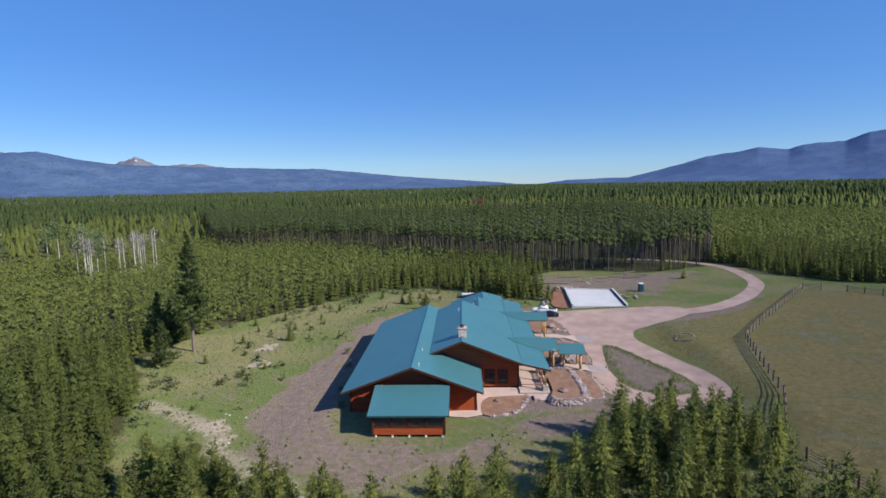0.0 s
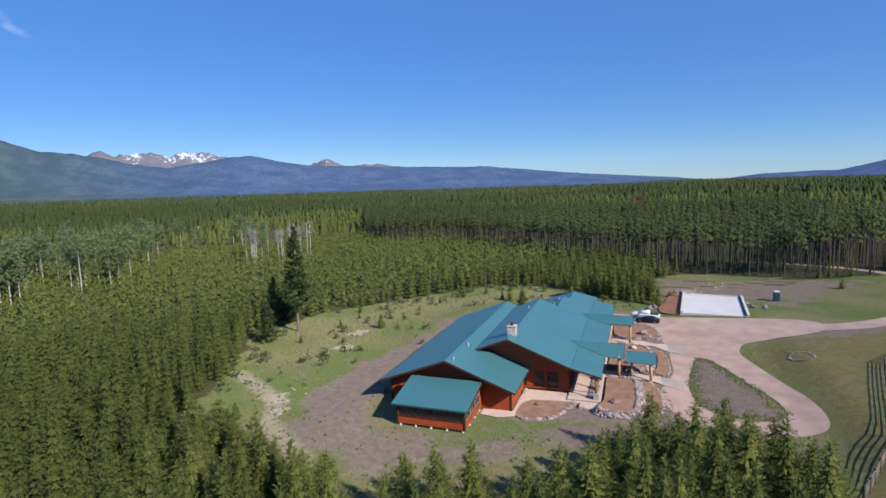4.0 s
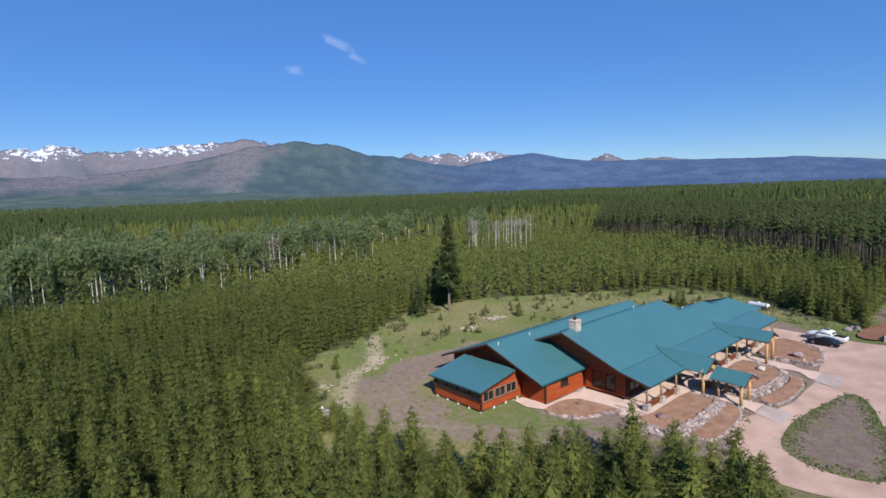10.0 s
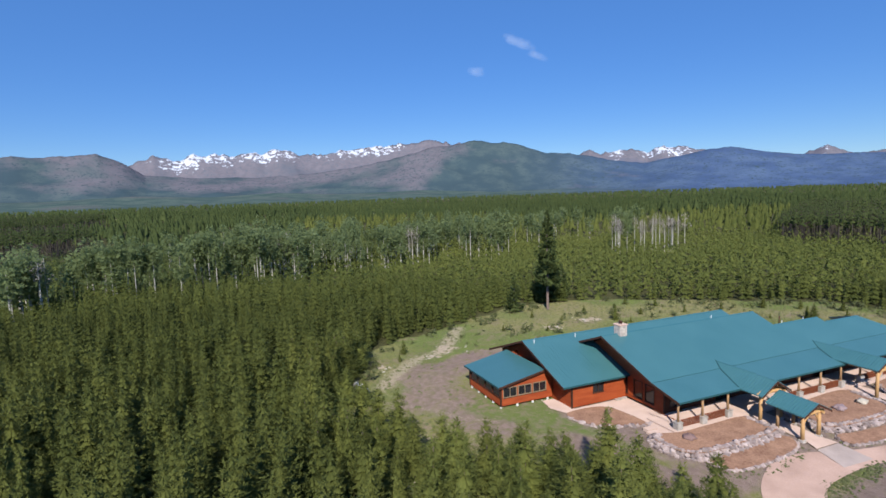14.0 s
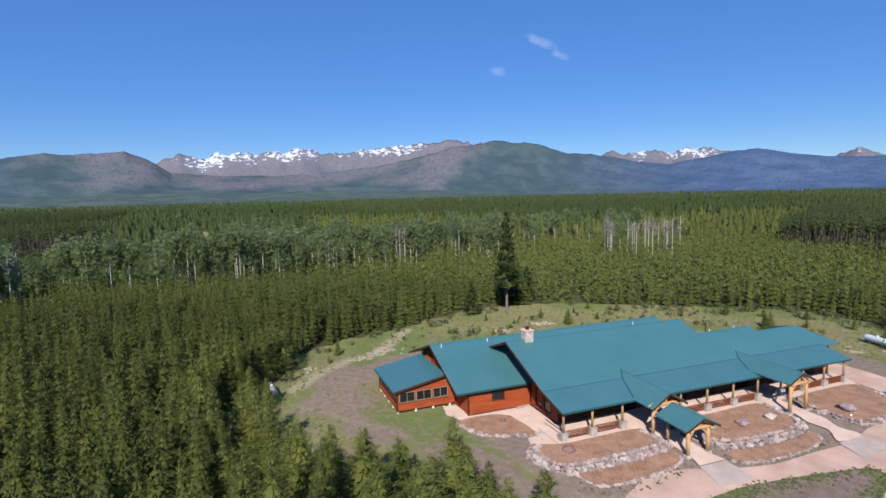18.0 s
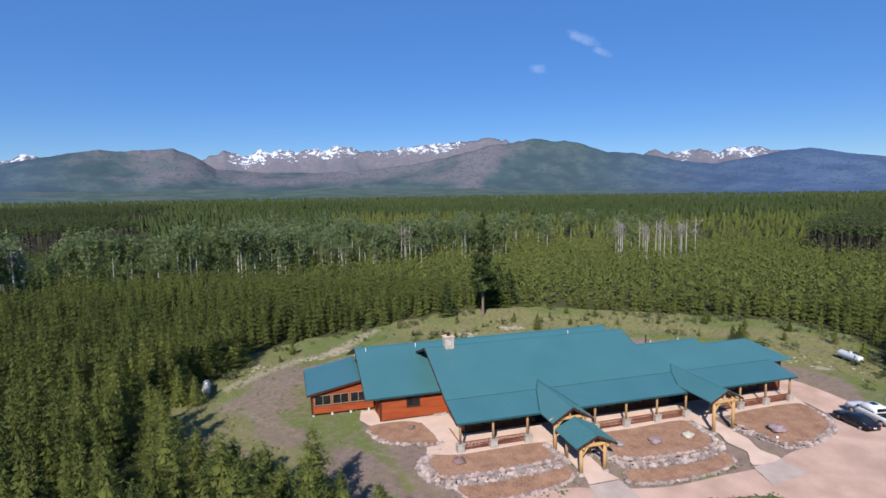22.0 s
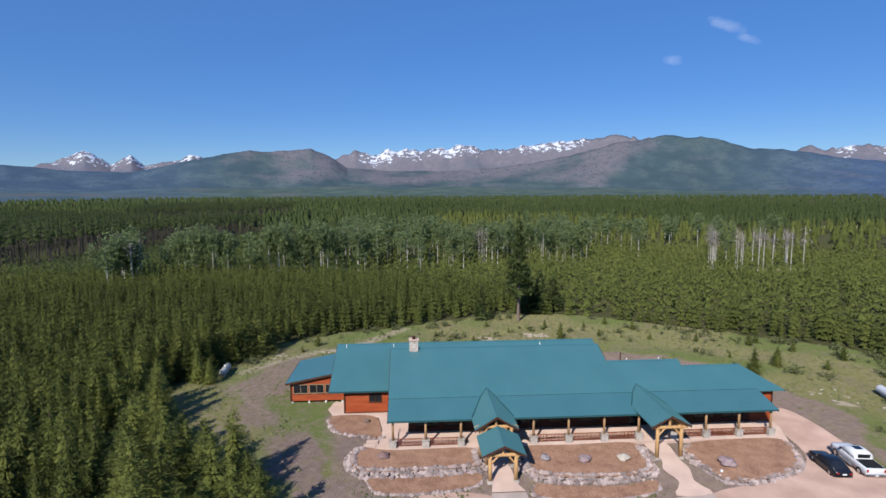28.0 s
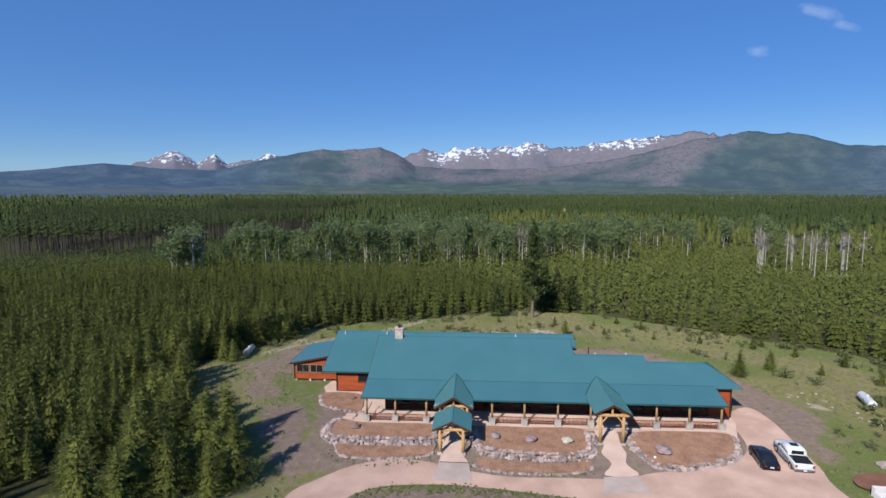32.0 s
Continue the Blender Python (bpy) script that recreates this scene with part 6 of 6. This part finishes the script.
for x, y, n, s, sp, lab in ((32.3, 61.0, 3, 1.8, 0.7, "white wrapped bundles on the grass"), (29.4, 62.5, 6, 1.6, 1.4, "pale offcuts and rubble beside the slab"), (15.5, 76.5, 6, 2.0, 1.2, "pale rubble behind the slab"), (8.8, 60.5, 7, 1.7, 1.6, "pale rocks beside the drive")):
    h = thing("rubble_heap", lab, "rubble")
    for k in range(n):
        o = stone(x + rk.uniform(-sp, sp), y + rk.uniform(-1.3 * sp, 1.3 * sp), 0, s * rk.uniform(0.6, 1.2), h)
        o.location.z = g(o.location.x, o.location.y) - 0.05
M_PALEROCK = mat("pale rock", (0.40, 0.35, 0.29), (0.58, 0.53, 0.45), 1.5, 0.9, 0, 0.5, 8, rnd=0.12)
ring = thing("fire_ring", "oval ring of pale field stones in the grass", "stone ring")
for k in range(30):
    a = 6.283 * k / 30 + rk.uniform(-0.05, 0.05)
    cx, cy = 30.3 + 1.7 * math.cos(a), 26.2 + 2.2 * math.sin(a)
    stone(cx, cy, g(cx, cy) - 0.06, rk.uniform(0.45, 0.8), ring)
PALE = []
for i in range(3):
    v, f = lump(0.3, i + 21, 2, 0.5, 0.6)
    me = bpy.data.meshes.new("rock")
    me.from_pydata(v, [], f)
    me.materials.append(M_PALEROCK)
    PALE.append(me)
for cx, cy, n, sp, s in ((-50.5, 18.5, 9, 1.6, 0.8), (-53, 29, 10, 2.2, 0.8), (-40.3, -21.7, 12, 1.8, 0.8), (-47, -7, 12, 2.5, 0.7), (-44.5, -12, 9, 2.0, 0.7), (-12, 63, 10, 2.5, 0.8), (18, 80, 12, 4, 0.9), (-15.6, -7.6, 8, 0.8, 0.6), (26, 88, 14, 8, 0.9), (-3.2, -30.2, 5, 0.8, 0.9), (-4, 66, 8, 2.5, 1.0)):
    h = thing("rock_heap", "heap of pale rocks and rubble in the clearing", "rocks", "pale rock heaps")
    for k in range(n):
        o = new("rock", PALE[rk.randrange(3)])
        x, y, z = cx + rk.gauss(0, sp * 0.7), cy + rk.gauss(0, sp * 0.7), s * rk.uniform(0.3, 0.95)
        o.matrix_basis = Matrix.LocRotScale((x, y, g(x, y) - 0.06), Euler((0, 0, rk.uniform(0, 6.28))), (z * rk.uniform(0.8, 1.6), z, z * 0.8))
        o.parent = h
# felled logs before the tall pines
for k in range(16):
    x, y, a, ln = rk.uniform(14, 58), rk.uniform(84, 99), rk.uniform(-0.5, 0.5), rk.uniform(3, 8)
    d = Vector((math.cos(a), math.sin(a))) * ln / 2
    o = obj("felled_log", tube((x - d.x, y - d.y, g(x - d.x, y - d.y) + 0.14), (x + d.x, y + d.y, g(x + d.x, y + d.y) + 0.14), 0.16, 0.11, 8), M_FENCE)
    tagged(o, "grey felled log lying in the grass", "log", "felled logs")

# ---- pasture fence ----


def fence(line, label, rails=4, step=2.8, h=1.4):
    f = thing("rail_fence", label, "fence")
    pts = []
    for a, b in zip(line, line[1:]):
        a, b = Vector(a), Vector(b)
        n = max(1, round((b - a).length / step))
        pts += [a.lerp(b, i / n) for i in range(n)]
    pts.append(Vector(line[-1]))
    p0 = None
    for p in pts:
        z = g(p.x, p.y)
        if p0 is None:
            p0 = obj("post", tube((0, 0, -0.3), (0, 0, h + 0.2), 0.12, 0.11, 8), M_FENCEPOST, f)
            p0.location = (p.x, p.y, z)
        else:
            share("post", p0, pose(p.x, p.y, z, rk.uniform(-2, 2), rk.uniform(-2, 2), 0), f)
    for p, q in zip(pts, pts[1:]):
        for k in range(rails):
            z = 0.35 + (h - 0.4) * k / max(1, rails - 1)
            obj("rail", tube((p.x, p.y, g(p.x, p.y) + z + rk.uniform(-0.03, 0.03)), (q.x, q.y, g(q.x, q.y) + z + rk.uniform(-0.03, 0.03)), 0.055, 0.045, 6), M_FENCE, f)
    return f


fence(FENCE, "weathered post and rail fence along the pasture")
fence(FENCE_FAR, "weathered post and rail fence across the pasture", step=3.5)
gate_post = obj("gate_post", tube((0, 0, -0.3), (0, 0, 2.2), 0.14, 0.12, 8), M_FENCE)
gate_post.location = (78.5, 61, g(78.5, 61))
tagged(gate_post, "taller weathered gate post at the fence end", "post")

# ---- single trees ----


def add_tree(name, label, x, y, parts, scale=1.0, group=""):
    t = tagged(new(name), label, "tree", group)
    for nm, (V, F, *T), m in parts:
        me = bpy.data.meshes.new(nm)
        raw(me, np.asarray(V), np.asarray(F))
        if T:
            me.attributes.new("tone", "FLOAT", "POINT").data.foreach_set("value", np.clip(0.45 + T[0], 0, 1).astype(np.float32))
        me.materials.append(m)
        new(nm, me).parent = t
    t.matrix_basis = Matrix.Translation((x, y, g(x, y)))
    t.scale = (scale, scale, scale)
    return t


add_tree("tall_pine", "tall old pine with a bare lower trunk at the clearing edge", -68.6, 28.7, [("trunk", stick(22, 0.38, 8, 0.15), M_BARK), ("crown", crown_of(25, 3.6, 5, 2600, 0.24, 0.8, 0.28, 30, 5, (8, 6, 0.6)), M_DARKPINE)])
for x, y, s in ((-76.5, 36, 1.15), (-78, 33, 1.25), (-79, 40, 1.0), (-70, 20, 0.9)):
    add_tree("dark_fir", "dark bushy fir beside the tall pine", x, y, [("trunk", stick(8, 0.2, 6), M_BARK), ("crown", crown_of(10, 2.8, int(s * 100), 1300, 0.03, 0.5, 0.2, 18, 7, (6, 6, 0.7)), M_DARKPINE)], s, "dark firs")
# pines standing free between the stand and the lodge
FREE = [(-29.3, -32.4, 4.8), (-26.8, -31.0, 5.2), (-28.2, -33.4, 5.4), (-26.0, -28.9, 4.0), (-31.2, -33.4, 5.0), (6.2, -14.8, 7.1), (9.0, -12.8, 5.4), (13.8, -10.4, 6.6), (10.5, -15.4, 7.0), (7.8, -17.4, 6.0), (12.8, -13.0, 5.8), (16.4, -11.8, 5.2), (3.0, -18.8, 5.6), (6.2, -19.4, 6.4), (17.6, -15.4, 6.0), (2.0, -21.5, 6.0), (-1.8, -27.5, 6.6), (12.9, -19.0, 6.8), (20.0, -18.8, 5.6), (17.9, -18.7, 7.0), (4.4, -22.3, 6.8), (0.8, -27.2, 7.3), (-9.7, -29.3, 6.8), (14.4, -20.5, 7.6), (15.2, -14.6, 5.6), (8.2, -20.5, 6.5), (11.5, -22.6, 7.2), (-4.5, -29.5, 6.2), (-15.5, -32.0, 6.4), (20.2, -22.5, 6.6), (-31.2, -31.6, 6.5), (-34.5, -31.8, 6.8), (-40.2, -27.4, 7.2), (-42.6, -25.6, 6.8), (-37.2, -29.0, 7.4), (-44.8, -26.8, 7.0), (-39.0, -30.0, 7.6), (-42.0, -28.8, 7.4), (-46.8, -24.6, 6.4), (-35.6, -30.4, 7.0), (-12.8, -30.6, 6.6), (1.6, -24.6, 6.4)]
for i, (x, y, h) in enumerate(FREE):
    q = copy_thing(pine_proto[i % 6], Matrix.Translation((x, y, g(x, y))) @ Matrix.Rotation(i * 1.7, 4, "Z"))
    s = 1.1 * h / 9.4
    q.scale = (s * 1.48, s * 1.48, s)
SAPL = [(-22.4, 57.5, 4.8), (-27.0, 64.7, 3.6), (-29.4, 66.2, 2.8), (-41.4, 69.0, 2.6), (-43.0, 71.5, 2.2), (-50.0, 33.8, 3.6), (-48.5, -15.8, 2.8), (-46.2, 34.8, 1.4), (-48.9, 15.5, 1.5), (-51.7, 42.6, 1.8), (-45.3, 60.4, 2.0), (-57, 52, 2.4), (-60, 42, 1.6), (-62, 20, 1.8), (-36, 74, 2.4), (-25, 72, 2.0), (-33, 60, 1.2), (-54, 8, 1.4), (-44, -18, 1.4), (-56, 24, 1.2), (9.6, 62.5, 5.0), (53, 84, 3.0), (-60, 33, 2.0), (-48, 52, 1.6), (-30, 79, 2.8), (-20, 78, 2.6), (-12, 74, 3.2), (-63, 48, 2.2)]
for i, (x, y, h) in enumerate(SAPL):
    q = copy_thing(pine_proto[(i * 5) % 6], Matrix.Translation((x, y, g(x, y))) @ Matrix.Rotation(i * 2.3, 4, "Z"))
    q.name = "pine_sapling"
    tagged(q, "small pine sapling growing in the clearing", "tree", "saplings")
    s = h / 9.4
    q.scale = (s * 1.45, s * 1.45, s)
# low shrubs and tufts over the clearing
KS = [leaf_crown(0.62, 0.62, 300 + i, 44, -0.1, 0.11) for i in range(6)]
x, y = scatter(-78, 14, -36, 92, 1.6, 0.5)
c = inside(CLEARING, x, y)
msk = ground_masks(x, y)
hs = inside([(-30, -15), (12, -15), (30, -10), (30, 54), (-10, 56), (-30, 34)], x, y)
ok = (c < -0.5) & (hs > 0) & (RNG.uniform(size=len(x)) < np.where(c > -6, 0.5, 0.14) * smooth01(-0.25, 0.5, vnoise(x, y, 0.16, 41)) * 1.5 * (1 - 0.85 * msk["dirt"])) & (inside(YARD, x, y) > 1)
wood("meadow_shrubs", "low green shrubs and tufts in the clearing", x[ok], y[ok], KS, RNG.uniform(0.35, 1.0, ok.sum()) ** 1.6 * 2.1, M_WEED)
KT = [star_crown(0.42, 0.35, 320 + i, 1, 6, 0.0) for i in range(6)]
x, y = scatter(-78, 24, -36, 100, 1.05, 0.5)
msk = ground_masks(x, y)
ok = (inside(CLEARING, x, y) < 0.5) & (inside([(-29, -14), (-14, -15), (0, -7), (11, -4), (11, 46), (-6, 49), (-29, 31)], x, y) > 0) & (inside(YARD, x, y) > 0.4) & (inside(PAD, x, y) > 1) & (along(curve(ROAD, False, 3), x, y) > 3) & (msk["pasture"] < 0.5) & (RNG.uniform(size=len(x)) < 0.7 - 0.68 * msk["dirt"])
wood("dry_grass_tufts", "dry tan and green grass tufts", x[ok], y[ok], KT, RNG.uniform(0.3, 0.8, ok.sum()), M_GRASS)
# weeds round the island and along the outer beds
x, y = scatter(6, 25, -6, 30, 0.27, 0.5)
q = inside(ISLAND, x, y) + 0.5 * vnoise(x, y, 1.1, 5)
ok = (q < 0.15) & (q > -2.0) & (RNG.uniform(size=len(x)) < np.clip(0.75 + 0.3 * q, 0.1, 0.7))
for line in ([(7.4, -2.6), (8.6, 0), (8.8, 4), (8.0, 9.2)], [(8.9, 14.6), (9.7, 20), (9.2, 27)]):
    ok |= (along(line, x, y) < 0.7) & (RNG.uniform(size=len(x)) < 0.28)
wood("island_weeds", "rough green weeds round the island and the beds", x[ok], y[ok], KT, RNG.uniform(0.2, 0.5, ok.sum()), M_WEED)
# ---- far cabin ----
cab = thing("far_cabin", "far red-brown cabin with a dark roof among the trees", "house")
cx, cy = 5.5, 585
cz = g(cx, cy) + 4.5
obj("wall", box(cx - 6, cx + 6, cy - 4, cy + 4, cz - 6, cz + 3.2), M_SIDING, cab)
obj("roof", prism([(cy - 5, cz + 2.9), (cy, cz + 6.2), (cy + 5, cz + 2.9), (cy + 5, cz + 3.1), (cy, cz + 6.5), (cy - 5, cz + 3.1)], "x", cx - 7, cx + 7), M_TRIM, cab)
for k in (-3.5, 0, 3.5):
    obj("window", box(cx + k - 0.8, cx + k + 0.8, cy - 4.05, cy - 3.95, cz + 0.6, cz + 2.2), M_GLASS, cab)

# ---- thin clouds ----
M_CLOUD = bpy.data.materials.new("thin cloud")
M_CLOUD.use_nodes = True
cn, cl = M_CLOUD.node_tree.nodes, M_CLOUD.node_tree.links
cb = cn["Principled BSDF"]
cb.inputs["Base Color"].default_value, cb.inputs["Roughness"].default_value = (0.9, 0.9, 0.9, 1), 1.0
cg, ct = cn.new("ShaderNodeNewGeometry"), cn.new("ShaderNodeTexNoise")
ct.inputs["Scale"].default_value, ct.inputs["Detail"].default_value, ct.inputs["Roughness"].default_value = 0.012, 7, 0.62
cl.new(cg.outputs["Position"], ct.inputs[0])
ca = cn.new("ShaderNodeAttribute")
ca.attribute_name = "thick"
cm, cr = cn.new("ShaderNodeMath"), cn.new("ShaderNodeMapRange")
cm.operation = "ADD"
cl.new(ct.outputs[0], cm.inputs[0])
cl.new(ca.outputs["Fac"], cm.inputs[1])
cr.inputs["From Min"].default_value, cr.inputs["From Max"].default_value, cr.inputs["To Max"].default_value = 0.8, 1.75, 0.20
cl.new(cm.outputs[0], cr.inputs[0])
cl.new(cr.outputs[0], cb.inputs["Alpha"])


def cloud(az, el, w, h, lean, r=4400):
    """A thin wisp high over the mountains, a bowed sheet that fades to its edges."""
    c = Vector((-math.sin(radians(az)) * math.cos(radians(el)), math.cos(radians(az)) * math.cos(radians(el)), math.sin(radians(el)))) * r + Vector((25, -40, 29))
    rt = Vector((math.cos(radians(az)), math.sin(radians(az)), 0))
    up = Vector((0, 0, 1))
    n = 24
    U, W = np.meshgrid(np.linspace(-1, 1, n), np.linspace(-1, 1, n))
    P = [tuple(c + rt * (u * w) + up * (v * h - lean * u * w) + rt.cross(up) * (20 * u * v)) for u, v in zip(U.ravel(), W.ravel())]
    idx = np.arange(n * n).reshape(n, n)
    me = bpy.data.meshes.new("cloud")
    raw(me, np.array(P), np.stack([idx[:-1, :-1], idx[:-1, 1:], idx[1:, 1:], idx[1:, :-1]], -1).reshape(-1, 4))
    me.attributes.new("thick", "FLOAT", "POINT").data.foreach_set("value", np.clip(0.9 * ((1 - U ** 2) * (1 - W ** 2)) ** 1.5, 0, 1).astype(np.float32).ravel())
    me.materials.append(M_CLOUD)
    o = tagged(new("cloud", me), "thin white wisp of cloud", "cloud", kind="structure")
    o.visible_shadow = False


cloud(58.9, 14.6, 190, 62, 0.42)
cloud(57.0, 13.2, 110, 46, 0.35)
cloud(63.3, 12.1, 95, 58, 0.1)
